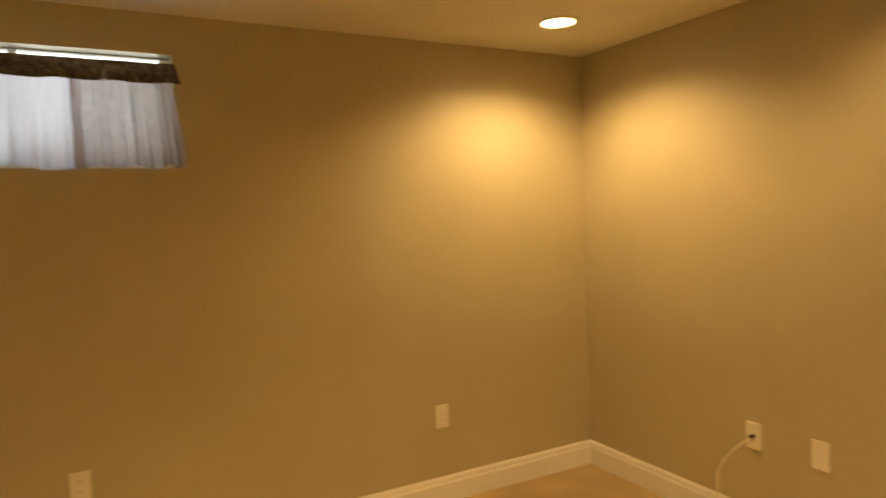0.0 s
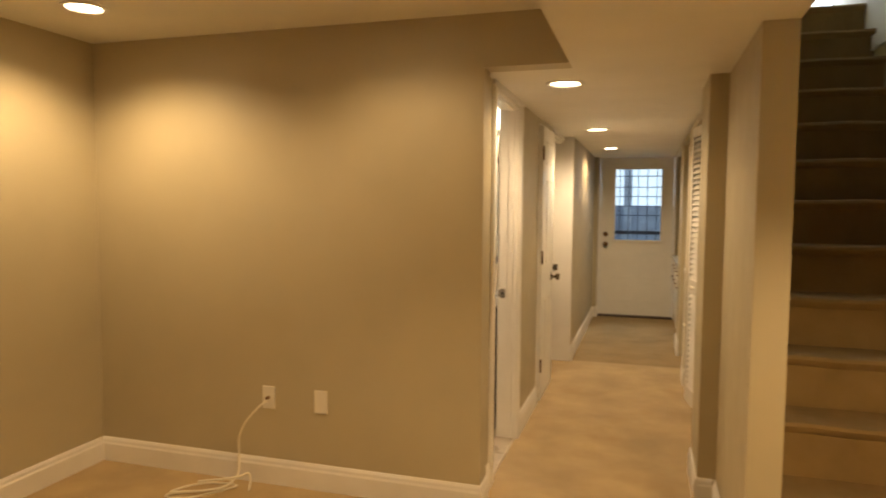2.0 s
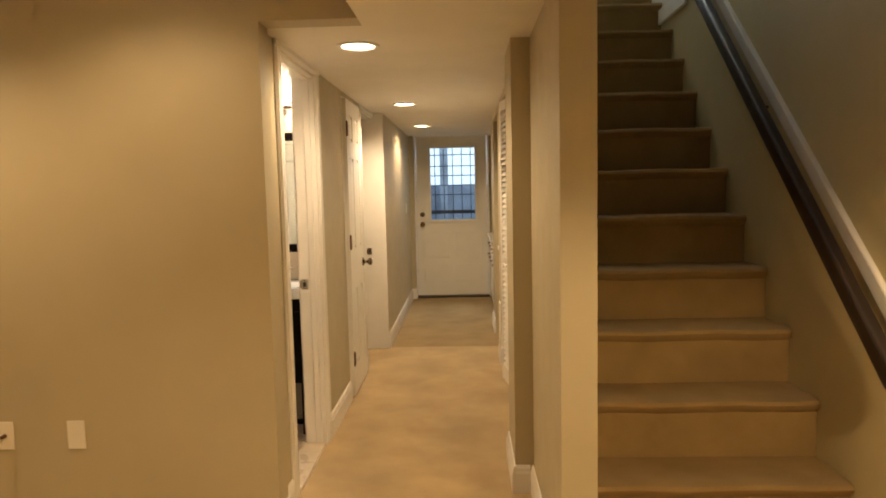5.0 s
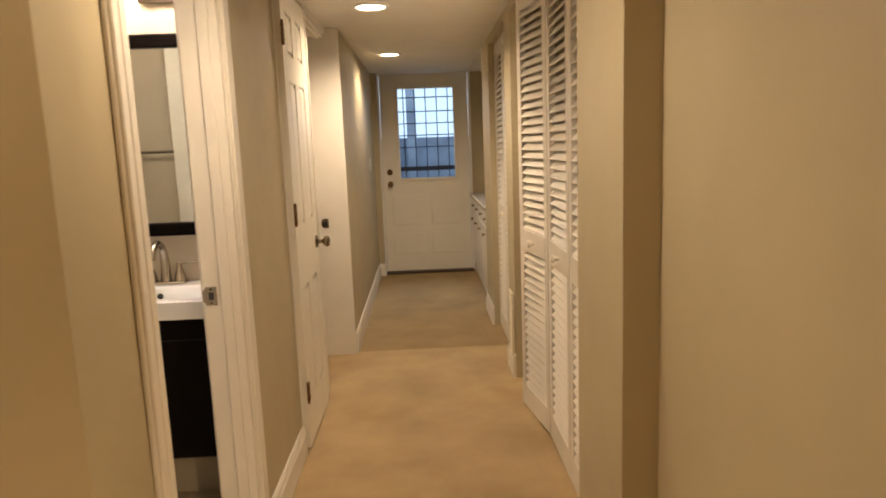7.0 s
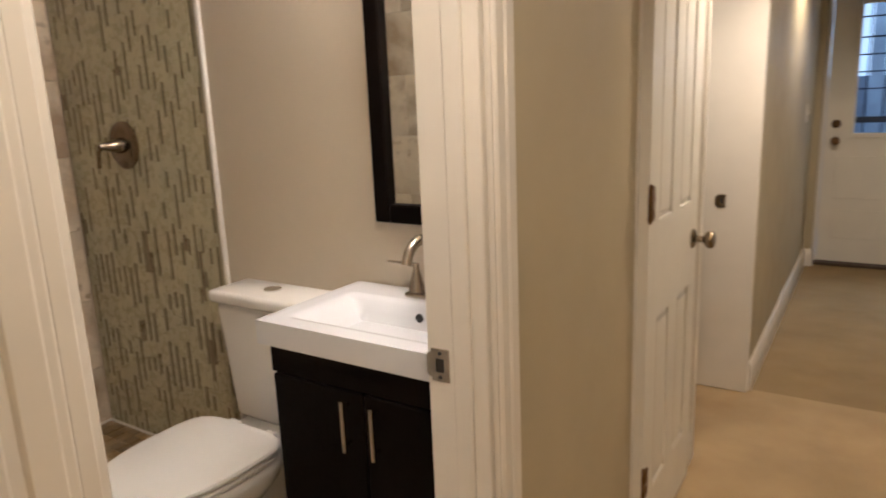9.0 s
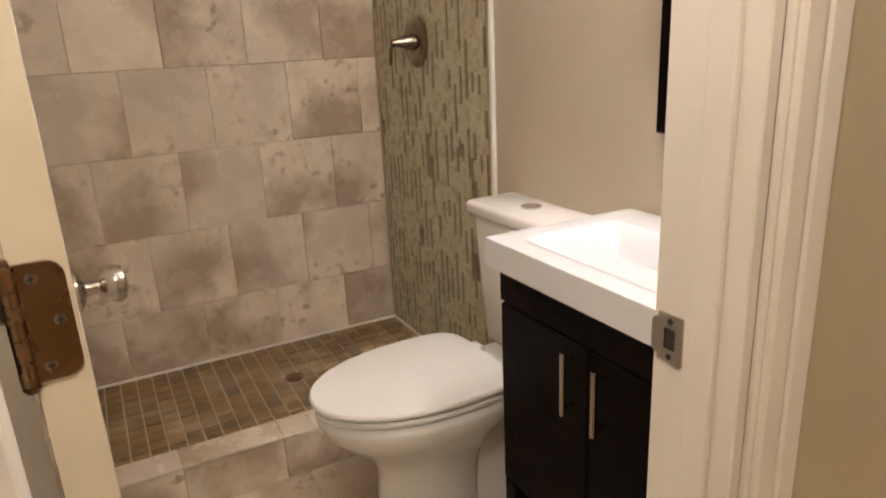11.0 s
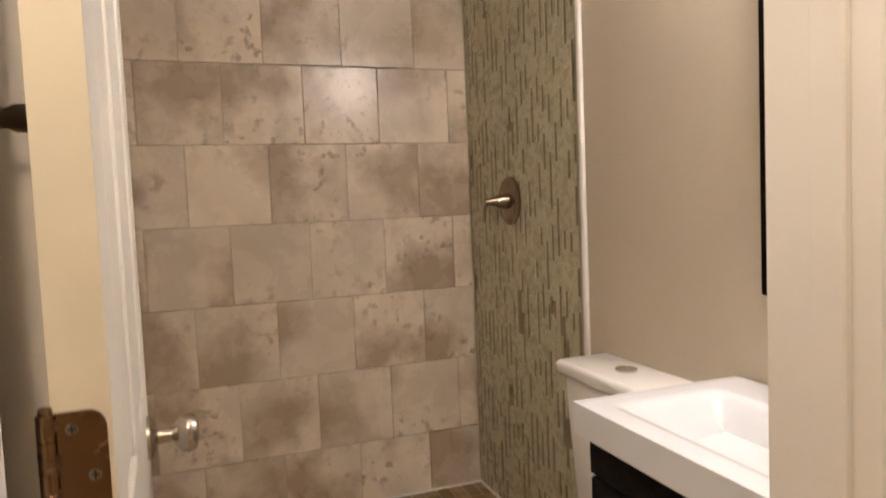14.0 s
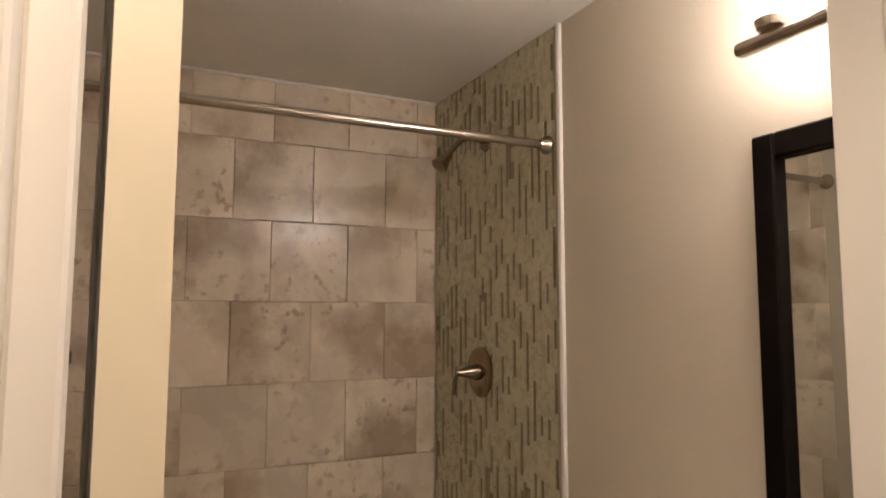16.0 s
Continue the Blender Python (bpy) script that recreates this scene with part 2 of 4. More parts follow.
def thing(name, label, category, m=None, group=""):
    ob = tagged(new(name), label, category, group)
    if m is not None: ob.matrix_world = m
    return ob

# ---- structure ----
LW = 0.045           # hall face of the hall's west wall
NX = 0.072          # free end of the room wall
BX = -0.06          # its bathroom face
RX = 1.102          # closet wall behind the louvred doors
PX0 = 1.042         # hall face of the pier before the closets
PY0, PY1 = 0.41, 0.83
SX0, SX1 = 1.125, 1.238  # stair wall
SY = -0.49          # its free end
DY0, DY1 = 0.366, 1.012  # bathroom doorway
BY = 1.495          # bathroom north wall
BW = -1.985         # tiled face of the bathroom west wall
Y0 = 0.12           # back of the room wall
BS = 0.25           # bathroom face of the south wall
END = 5.91
DZ = 2.0            # door heads

setting("floor", boxes((-2.3, 2.2, -5.2, 0.06, -0.1, 0), (LW - 0.03, 2.2, 0.06, 3.22, -0.1, 0), (-1.5, LW - 0.03, 1.66, 6.1, -0.1, 0)), CARPET, "worn tan wall-to-wall carpet with faint darker patches", "carpet")
# the carpet colour is darker beyond y = 3.22
setting("floor_hall_end", boxes((LW - 0.03, 2.2, 3.22, 6.1, -0.1, 0)), CARPET2, "darker tan carpet by the outside door", "carpet")
setting("wall_room_north", boxes((-2.2, NX, 0, Y0, 0, 2.5), (-2.1, BX, Y0, BS, 0, 2.5), (NX, 0.446, 0, Y0, HALL_Z, 2.5)), WALL, "tan painted wall beside the hall opening", "wall")
setting("wall_room_west", boxes((-2.2, -2.08, -5.2, 0, 0, 1.66), (-2.2, -2.08, -5.2, -3.2, 1.66, 2.5), (-2.2, -2.08, -2.11, 0, 1.66, 2.5), (-2.2, -2.08, -3.2, -2.11, 2.111, 2.5)), WALL, "tan painted wall with a small high window", "wall")
setting("wall_room_south", boxes((-2.2, 2.2, -5.3, -5.2, 0, 2.5)), WALL, "plain tan painted wall", "wall")
setting("wall_hall_west", boxes((BX, LW, Y0, DY0, 0, 2.5), (BX, LW, DY0, DY1, DZ, 2.5), (BX, LW, DY1, 1.78, 0, 2.5), (BX, LW, 1.78, 2.36, DZ, 2.5),
                               (BX, LW, 2.36, 2.52, 0, 2.5), (BX, LW, 2.52, 3.2, DZ, 2.5), (BX, 0.14, 3.2, 5.76, 0, 2.5), (BX, 0.19, 5.76, END, 0, 2.5)), WALL, "tan painted hall wall with three doorways", "wall")
setting("wall_hall_end", boxes((BX, 0.195, END, END + 0.12, 0, 2.5), (1.127, 2.2, END, END + 0.12, 0, 2.5), (0.195, 1.127, END, END + 0.12, 2.035, 2.5)), WALL, "tan painted wall around the outside door", "wall")
setting("wall_closet", boxes((PX0, 1.2, PY0, PY1, 0, 2.5), (RX, 1.2, PY1, 1.0, 0, 2.5), (RX, 1.2, 1.0, 2.6, 1.99, 2.5), (RX, 1.2, 2.6, 2.86, 0, 2.5), (RX, 1.2, 2.86, 3.72, 1.99, 2.5), (RX, 1.2, 3.72, 4.22, 0, 2.5), (1.72, 1.8, 4.2, END, 0, 2.5)), WALL, "tan painted wall around the louvred closets", "wall")
setting("wall_stair", boxes((SX0, SX1, SY, PY0, 0, HALL_Z), (1.2, SX1, PY0, 4.2, 0, HALL_Z), (SX0 + 0.01, SX1, SY + 0.01, 4.2, HALL_Z, 5)), WALL, "tan painted partition beside the stairs", "wall")
setting("wall_stair_east", boxes((2.07, 2.2, -5.2, 1.25, 0, 5), (2.07, 2.2, 1.25, 4.2, 0, 2.42)), STAIRWALL, "olive tan painted stair wall", "wall")
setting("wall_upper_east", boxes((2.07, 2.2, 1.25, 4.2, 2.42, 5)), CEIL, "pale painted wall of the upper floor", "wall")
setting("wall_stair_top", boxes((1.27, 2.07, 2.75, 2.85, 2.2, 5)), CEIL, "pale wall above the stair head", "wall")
setting("ceiling_stair", boxes((1.2, 2.2, -1.4, 4.3, 5, 5.1)), CEIL, "white ceiling high above the stairs", "ceiling")
setting("wall_stair_south", boxes((SX0, 2.2, -1.5, -1.4, HALL_Z + 0.2, 5)), STAIRWALL, "painted wall above the stair opening", "wall")
setting("ceiling_room", boxes((-2.2, 0.446, -5.3, 0, ROOM_Z, 2.5)), CEIL, "white painted room ceiling", "ceiling")
setting("ceiling_soffit", boxes((0.446, SX0 + 0.003, -5.3, 0.0, HALL_Z, 2.5), (SX0 + 0.003, 2.2, -5.3, -1.4, HALL_Z, 2.5), (SX0 + 0.003, SX1, -1.4, SY, HALL_Z, 2.5)), CEIL, "lowered white ceiling soffit in front of the hall", "ceiling")
setting("ceiling_hall", boxes((LW, RX, Y0, END, HALL_Z, 2.5), (0.446, SX0 + 0.003, 0.0, Y0, HALL_Z, 2.5), (RX, SX0 + 0.003, Y0, PY0, HALL_Z, 2.5), (RX + 0.01, 1.72, 4.22, END, HALL_Z, 2.5)), CEIL, "low white painted hall ceiling", "ceiling")
setting("wall_bath_north", boxes((-2.1, BX, BY, BY + 0.12, 0, 2.5)), BATHWALL, "beige painted bathroom wall behind the vanity", "wall")
setting("wall_bath_lining", boxes((-1.25, -0.08, BS, BS + 0.004, 0, 2.3), (BX - 0.004, BX, BS, DY0 - 0.06, 0, 2.3), (BX - 0.004, BX, DY1 + 0.06, BY, 0, 2.3)), BATHWALL, "beige painted bathroom wall with a towel bar", "wall")
setting("ceiling_bath", boxes((-2.1, BX, BS, BY, BATH_Z, 2.5)), CEIL, "white bathroom ceiling", "ceiling")
setting("wall_back_rooms", boxes((-1.5, -1.4, BY + 0.12, 6.0, 0, 2.5), (-1.4, BX, 3.9, 4.0, 0, 2.5), (-1.4, BX, 2.4, 2.46, 0, 2.5)), WALL, "plain wall of the unlit side room", "wall")
setting("ceiling_back_rooms", boxes((-1.5, BX, BY + 0.12, 4.0, 2.2, 2.5)), CEIL, "plain ceiling of the side room", "ceiling")


def baseboard(name, x0, y0, x1, y1, side, h=0.13):
    """Moulded skirting along a line; side: the normal it faces."""
    d = Vector((x1 - x0, y1 - y0, 0))
    nx, ny = side
    prof = [(0, 0), (0.016, 0), (0.016, h * 0.72), (0.012, h * 0.80), (0.011, h * 0.90), (0.005, h), (0, h)]
    bm = bmesh.new()
    ends = []
    for px, py in ((x0, y0), (x1, y1)):
        ends.append([bm.verts.new((px + nx * a, py + ny * a, z)) for a, z in prof])
    k = len(prof)
    for i in range(k):
        bm.faces.new((ends[0][i], ends[0][(i + 1) % k], ends[1][(i + 1) % k], ends[1][i]))
    bm.faces.new(ends[0]), bm.faces.new(ends[1][::-1])
    bmesh.ops.recalc_face_normals(bm, faces=bm.faces)
    return setting(name, bm, TRIM, "white moulded baseboard along the wall", "baseboard")


for i, row in enumerate([(-2.08, 0, NX, 0, (0, -1)), (-2.08, -5.2, -2.08, -0.016, (1, 0)), (NX, -0.016, NX, Y0, (1, 0)), (LW, Y0, LW, DY0 - 0.089, (1, 0)), (LW, DY1 + 0.089, LW, 1.775, (1, 0)), (LW, 2.43, LW, 2.455, (1, 0)),
                         (0.14, 3.2, 0.14, 5.76, (1, 0)), (0.14, 5.76, 0.19, 5.76, (0, -1)), (0.19, 5.744, 0.19, END, (1, 0)), (SX0, SY, SX0, PY0, (-1, 0)), (SX0 - 0.016, SY, SX1, SY, (0, -1)),
                         (PX0, PY0, SX0 - 0.016, PY0, (0, -1)), (PX0, PY0 - 0.016, PX0, PY1, (-1, 0)), (RX, 2.6, RX, 2.86, (-1, 0)), (RX, 3.72, RX, 4.22, (-1, 0)), (2.07, -5.2, 2.07, -0.66, (-1, 0))]):
    baseboard(f"baseboard_{i + 1}", *row)


def casing_frame(name, x, y0, y1, z1, side, label, w=0.062, jamb=(None, None), near=True, stop=0.024):
    """Moulded casing round an opening in a wall of constant x, with its jamb lining."""
    bm = bmesh.new()
    s = side
    def strip(a0, a1, b0, b1):
        for k, (t, i0, i1) in enumerate(((0.011, 0, 1), (0.018, 0.08, 0.42), (0.015, 0.55, 0.88))):
            if a1 - a0 < b1 - b0:
                u0, u1 = a0 + (a1 - a0) * i0, a0 + (a1 - a0) * i1
                box(bm, min(x, x + s * t), max(x, x + s * t), u0, u1, b0, b1 - 0.0005 * k, 0.003)
            else:
                u0, u1 = b0 + (b1 - b0) * i0, b0 + (b1 - b0) * i1
                box(bm, min(x, x + s * t), max(x, x + s * t), a0, a1, u0, u1, 0.003)
    strip(y1 + 0.004, y1 + w, 0, z1 + 0.004)
    if near:
        strip(y0 - w, y0 - 0.004, 0, z1 + 0.004)
        strip(y0 - w, y1 + w, z1 + 0.004, z1 + w)
    ob = setting(name, bm, TRIM, label, "trim")
    if jamb[0] is not None:
        a, c = jamb
        jm = boxes((a, c, y0 - 0.003, y0 + 0.014, 0, z1), (a, c, y1 - 0.014, y1 + 0.003, 0, z1), (a, c, y0 + 0.014, y1 - 0.014, z1 - 0.014, z1 + 0.003), bevel=0.002)
        part("jamb", jm, TRIM, ob)
        mid = a + (c - a) * 0.62
        part("door_stop", boxes((mid - 0.015, mid + 0.018, y0 + 0.014, y0 + stop, 0, z1 - 0.014), (mid - 0.015, mid + 0.018, y1 - 0.024, y1 - 0.014, 0, z1 - 0.014), (mid - 0.015, mid + 0.018, y0 + stop, y1 - 0.024, z1 - 0.024, z1 - 0.014), bevel=0.002), TRIM, ob)
    return ob


casing_frame("trim_bath_door", LW, DY0, DY1, DZ, 1, "white moulded door casing around the bathroom doorway", w=0.088, jamb=(BX - 0.006, LW + 0.004), stop=0.034)
casing_frame("trim_closet_door", LW, 1.78, 2.36, DZ, 1, "white moulded casing beside the narrow panel door", jamb=(BX, LW + 0.004), near=False)
casing_frame("trim_side_room", LW, 2.52, 3.2, DZ, 1, "white casing around the open side doorway", w=0.05, jamb=(BX, LW + 0.004))
casing_frame("trim_bath_inside", BX, DY0, DY1, DZ, -1, "white casing on the bathroom side of the doorway", w=0.058)
setting("trim_side_jamb", boxes((BX - 0.05, 0.143, 3.17, 3.197, 0, HALL_Z), bevel=0.003), TRIM, "wide white jamb of the open side doorway", "trim")
setting("trim_end_door", boxes((0.19, 0.213, END - 0.03, END - 0.001, 0, 2.035), (1.109, 1.135, END - 0.03, END - 0.001, 0, 2.035), (0.19, 1.135, END - 0.028, END - 0.001, 2.035, 2.034 + 0.0009), bevel=0), TRIM, "white frame of the outside door", "trim")
setting("threshold", boxes((0.2, 1.12, END - 0.1, END - 0.002, 0.001, 0.022), bevel=0.004), RUBBER, "dark brown door threshold on the carpet", "threshold")
setting("threshold_bath", boxes((BX - 0.01, LW + 0.0, DY0 + 0.015, DY1 - 0.015, -0.02, 0.012), bevel=0.004), FLOORTILE, "pale stone threshold under the bathroom doorway", "threshold")

# ---- doors ----


def knob(parent, m, mat=NICKEL):
    """Round door knob along local -y, with rose and neck."""
    k = part("door_knob", lathe([(0.031, 0), (0.031, -0.004), (0.022, -0.010), (0.011, -0.014), (0.010, -0.032), (0.018, -0.038), (0.026, -0.046), (0.028, -0.056), (0.024, -0.065), (0.012, -0.069)], "y"), mat, parent, "brushed nickel round knob", True)
    k.matrix_local = m
    return k


def hinge(parent, m, mat=BRONZE, leaf=True):
    bm = bmesh.new()
    if leaf:
        box(bm, 0.0, 0.003, 0.002, 0.033, -0.0445, 0.0445)
        round_off = [e for e in bm.edges if abs(e.verts[0].co.x - e.verts[1].co.x) > 0.002 and e.verts[0].co.y > 0.02]
        bmesh.ops.bevel(bm, geom=round_off, offset=0.012, segments=4, affect="EDGES", profile=0.5)
    h = part("hinge", bm if leaf else boxes((0, 0.003, 0.0, 0.006, -0.045, 0.045)), mat, parent, "worn bronze hinge leaf" if leaf else "")
    h.matrix_local = m
    for z0, z1 in ((-0.0445, -0.0268), (-0.0265, -0.0090), (-0.0087, 0.0087), (0.0090, 0.0265), (0.0268, 0.0445)):
        part("knuckle", lathe([(0.0058, z0), (0.0062, z0 + 0.0004), (0.0062, z1 - 0.0004), (0.0058, z1)], "z", (0.001, -0.003, 0), 14), mat, h, "", True)
    part("pin", lathe([(0.004, -0.049), (0.0045, -0.046), (0.0045, 0.046), (0.0065, 0.047), (0.004, 0.051)], "z", (0.001, -0.003, 0), 12), mat, h, "", True)
    if leaf:
        for z in (-0.033, 0.0, 0.033):
            at = (0, 0.012 + (0.012 if z == 0 else 0), z)
            sc = part("screw", lathe([(0.0042, 0.0002), (0.0042, -0.0006), (0.003, -0.0010)], "x", at, 12), AGED, h, "", True)
            part("slot", boxes((-0.0014, -0.0009, at[1] - 0.0028, at[1] + 0.0028, z - 0.0006, z + 0.0006), (-0.0014, -0.0009, at[1] - 0.0006, at[1] + 0.0006, z - 0.0028, z + 0.0028)), DARKSLOT, sc)
    return h


def panel_door(label, w, h, t=0.035, rows=((0.23, 0.74), (0.95, 1.62), (1.72, 1.90)), cols=2, name="panel_door", edge=None):
    """Moulded panel door; local x runs from the hinge edge, y through the thickness, z up."""
    d = thing(name, label, "door")
    st = 0.105 if w > 0.7 else 0.09
    bm = bmesh.new()
    zs = [0] + [z for r in rows for z in r] + [h]
    box(bm, st, w - st, 0.010, t - 0.010, 0.05, h - 0.05)
    box(bm, 0.001, st, 0, t, 0.008, h), box(bm, w - st, w, 0, t, 0.008, h)
    for a, b in zip(zs[::2], zs[1::2]):
        box(bm, st, w - st, 0, t, max(a, 0.008), b)
    mid = cols == 2
    if mid:
        for a, b in rows:
            box(bm, w / 2 - 0.04, w / 2 + 0.04, 0, t, a, b)
    part("slab", bm, DOORWHITE, d)
    spans = ((st, w / 2 - 0.04), (w / 2 + 0.04, w - st)) if mid else ((st, w - st),)
    for a, b in rows:
        for u, v in spans:
            part("panel", box(bmesh.new(), u + 0.018, v - 0.018, 0.002, t - 0.002, a + 0.018, b - 0.018, 0.0075), DOORWHITE, d)
            pm = bmesh.new()
            for yy in (0.004, t - 0.004):
                box(pm, u, v, yy - 0.004, yy + 0.004, a, a + 0.008, 0.002), box(pm, u, v, yy - 0.004, yy + 0.004, b - 0.008, b, 0.002)
                box(pm, u, u + 0.008, yy - 0.004, yy + 0.004, a + 0.008, b - 0.008, 0.002), box(pm, v - 0.008, v, yy - 0.004, yy + 0.004, a + 0.008, b - 0.008, 0.002)
            part("moulding", pm, DOORWHITE, d)
    if edge: part("edge", boxes((-0.001, 0.001, 0.0, t, 0.008, h)), edge, d, "cream painted door edge")
    return d


# bathroom door, swung open into the room along its south side
bd = panel_door("white six panel bathroom door standing open", 0.585, 1.985, 0.036, edge=DOOREDGE, name="bathroom_door")
bd.matrix_world = pose(-0.087, 0.444, 0.01, 0, 0, 180 + 3)
knob(bd, pose(0.525, 0.0, 0.89, 0, 0, 0))
knob(bd, pose(0.525, 0.036, 0.89, 0, 0, 180))
for hz in (0.22, 1.031, 1.80):
    hinge(bd, pose(-0.003, 0.036, hz, 180, 0, 0), BRONZE)

# narrow hall door, closed
hd = panel_door("narrow white six panel hall door, closed", 0.55, 1.975, rows=((0.2, 0.72), (0.98, 1.60), (1.70, 1.88)), name="hall_door")
hd.matrix_world = pose(LW + 0.030, 1.796, 0.01, 0, 0, 90)
knob(hd, pose(0.49, 0.0, 0.86, 0, 0, 0), AGED)
for hz in (0.26, 1.04, 1.78):
    hinge(hd, pose(0.002, -0.002, hz), BRONZE, leaf=True).rotation_euler = (0, 0, radians(-90))

# outside door with a glazed upper half
ed = thing("outside_door", "white steel outside door with a barred half window", "door")
W0, W1, V0, V1 = 0.39, 0.963, 0.98, 1.89
dy0, dy1 = END - 0.012, END + 0.034
part("slab", boxes((0.216, W0, dy0, dy1, 0.02, 2.03), (W1, 1.106, dy0, dy1, 0.02, 2.03), (W0, W1, dy0, dy1, 0.02, V0), (W0, W1, dy0, dy1, V1, 2.03)), DOORWHITE, ed)
wf = part("window_frame", boxes((W0 - 0.028, W0 + 0.008, dy0 - 0.012, dy0 + 0.004, V0 - 0.028, V1 + 0.028), (W1 - 0.008, W1 + 0.028, dy0 - 0.012, dy0 + 0.004, V0 - 0.028, V1 + 0.028),
                            (W0 + 0.008, W1 - 0.008, dy0 - 0.012, dy0 + 0.004, V0 - 0.028, V0 + 0.008), (W0 + 0.008, W1 - 0.008, dy0 - 0.012, dy0 + 0.004, V1 - 0.008, V1 + 0.028), bevel=0.003), DOORWHITE, ed, "white window moulding")
gp = part("pane", boxes((W0, W1, dy0 + 0.018, dy0 + 0.024, V0, V1)), GLASS, ed, "clear window pane")
gp.visible_shadow = False
for u, v, a, b in ((0.30, 0.62, 0.2, 0.42), (0.70, 1.02, 0.2, 0.42), (0.30, 0.62, 0.5, 0.82), (0.70, 1.02, 0.5, 0.82)):
    part("panel", boxes((u, v, dy0 - 0.006, dy0 + 0.002, a, b), bevel=0.005), DOORWHITE, ed)
part("deadbolt", lathe([(0.030, 0), (0.030, -0.010), (0.018, -0.016), (0.010, -0.030)], "y", (0.285, dy0, 1.055)), BRONZE, ed, "round bronze deadbolt", True)
knob(ed, pose(0.285, dy0, 0.93), BRONZE)


def strike_plate(m):
    s = thing("strike_plate", "nickel strike plate screwed to the white jamb", "strike plate", m)
    bm = boxes((-0.017, 0.017, -0.003, 0, 0.012, 0.0285), (-0.017, 0.017, -0.003, 0, -0.0285, -0.012), (-0.017, -0.008, -0.003, 0, -0.012, 0.012), (0.008, 0.017, -0.003, 0, -0.012, 0.012))
    part("plate", bm, NICKEL, s)
    part("latch_hole", boxes((-0.008, 0.008, -0.0008, 0, -0.012, 0.012)), DARKSLOT, s, "dark latch hole")
    lip = boxes((-0.026, -0.017, -0.003, 0.0005, -0.022, 0.022))
    bmesh.ops.bevel(lip, geom=[e for e in lip.edges if e.verts[0].co.x < -0.02 and e.verts[1].co.x < -0.02 and abs(e.verts[0].co.z - e.verts[1].co.z) < 0.001], offset=0.008, segments=4, affect="EDGES", profile=0.5)
    part("lip", lip, NICKEL, s)
    for z in (-0.021, 0.021):
        part("screw", lathe([(0.0035, -0.0031), (0.0035, -0.0036), (0.002, -0.0038)], "y", (0, 0, z), 10), DARKSLOT, s)
    return s


strike_plate(pose(-0.040, DY1 - 0.014, 0.894))
strike_plate(pose(0.0, 3.169, 0.86))

# ---- louvred closets ----
SLAT = {}


def louvre_panel(w, h, m, knob_at=None):
    d = thing("louvred_door", "cream white louvred bifold closet door panel", "closet door", m, "louvred closet doors")
    st, t = 0.045, 0.028
    part("stile", boxes((0.002, st, 0, t, 0, h), bevel=0.002), TRIM, d)
    part("stile", boxes((w - st, w - 0.002, 0, t, 0, h), bevel=0.002), TRIM, d)
    for a, b in ((0, 0.11), (0.79, 0.89), (h - 0.07, h)):
        part("rail", boxes((st, w - st, 0, t, a, b), bevel=0.002), TRIM, d)
    key = round(w, 3)
    if key not in SLAT:
        bm = box(bmesh.new(), st - 0.003, w - st + 0.003, -0.019, 0.019, -0.003, 0.003, 0.0015)
        bmesh.ops.transform(bm, verts=bm.verts, matrix=pose(0, 0, 0, 52, 0, 0))
        SLAT[key] = to_mesh("slat", bm, TRIM)
    for a, b in ((0.11, 0.79), (0.89, h - 0.07)):
        n = int((b - a) / 0.036)
        for i in range(n):
            s = new("slat", SLAT[key])
            s.parent, s.location = d, (0, t / 2, a + (i + 0.5) * (b - a) / n)
    if knob_at is not None:
        part("door_knob", lathe([(0.009, 0), (0.008, -0.012), (0.017, -0.018), (0.018, -0.026), (0.012, -0.031)], "y", (knob_at, 0, 0.84), 16), TRIM, d, "small white knob", True)
    return d


PX = 1.142
LOUV = 0.397
louvre_panel(LOUV, 1.965, pose(PX, 1.0 + LOUV, 0.015, 0, 0, -90), None)
louvre_panel(LOUV, 1.965, pose(PX, 1.4 + LOUV, 0.015, 0, 0, -90), 0.2)
fold = 9
louvre_panel(LOUV, 1.965, pose(PX - 0.0, 2.597, 0.015, 0, 0, -90 - fold), None)
jx, jy = PX - LOUV * math.sin(radians(fold)), 2.597 - LOUV * math.cos(radians(fold))
louvre_panel(LOUV, 1.965, pose(jx, jy, 0.015, 0, 0, -90 + fold), 0.2)
louvre_panel(0.425, 1.965, pose(PX, 2.865 + 0.425, 0.015, 0, 0, -90), None)
louvre_panel(0.425, 1.965, pose(PX, 3.29 + 0.425, 0.015, 0, 0, -90), 0.38)

vent = thing("wall_vent", "small white metal vent cover leaning by the closet", "vent cover", pose(RX - 0.004, 2.70, 0.30))
part("frame", boxes((-0.012, 0, -0.07, 0.07, -0.18, -0.165), (-0.012, 0, -0.07, 0.07, 0.165, 0.18), (-0.012, 0, -0.07, -0.055, -0.165, 0.165), (-0.012, 0, 0.055, 0.07, -0.165, 0.165), bevel=0.002), PLASTIC, vent)
vs = to_mesh("slat", boxes((-0.009, -0.001, -0.055, 0.055, -0.006, 0.004)), PLASTIC)
for i in range(16):
    s = new("slat", vs)
    s.parent, s.location = vent, (0, 0, -0.155 + i * 0.0206)


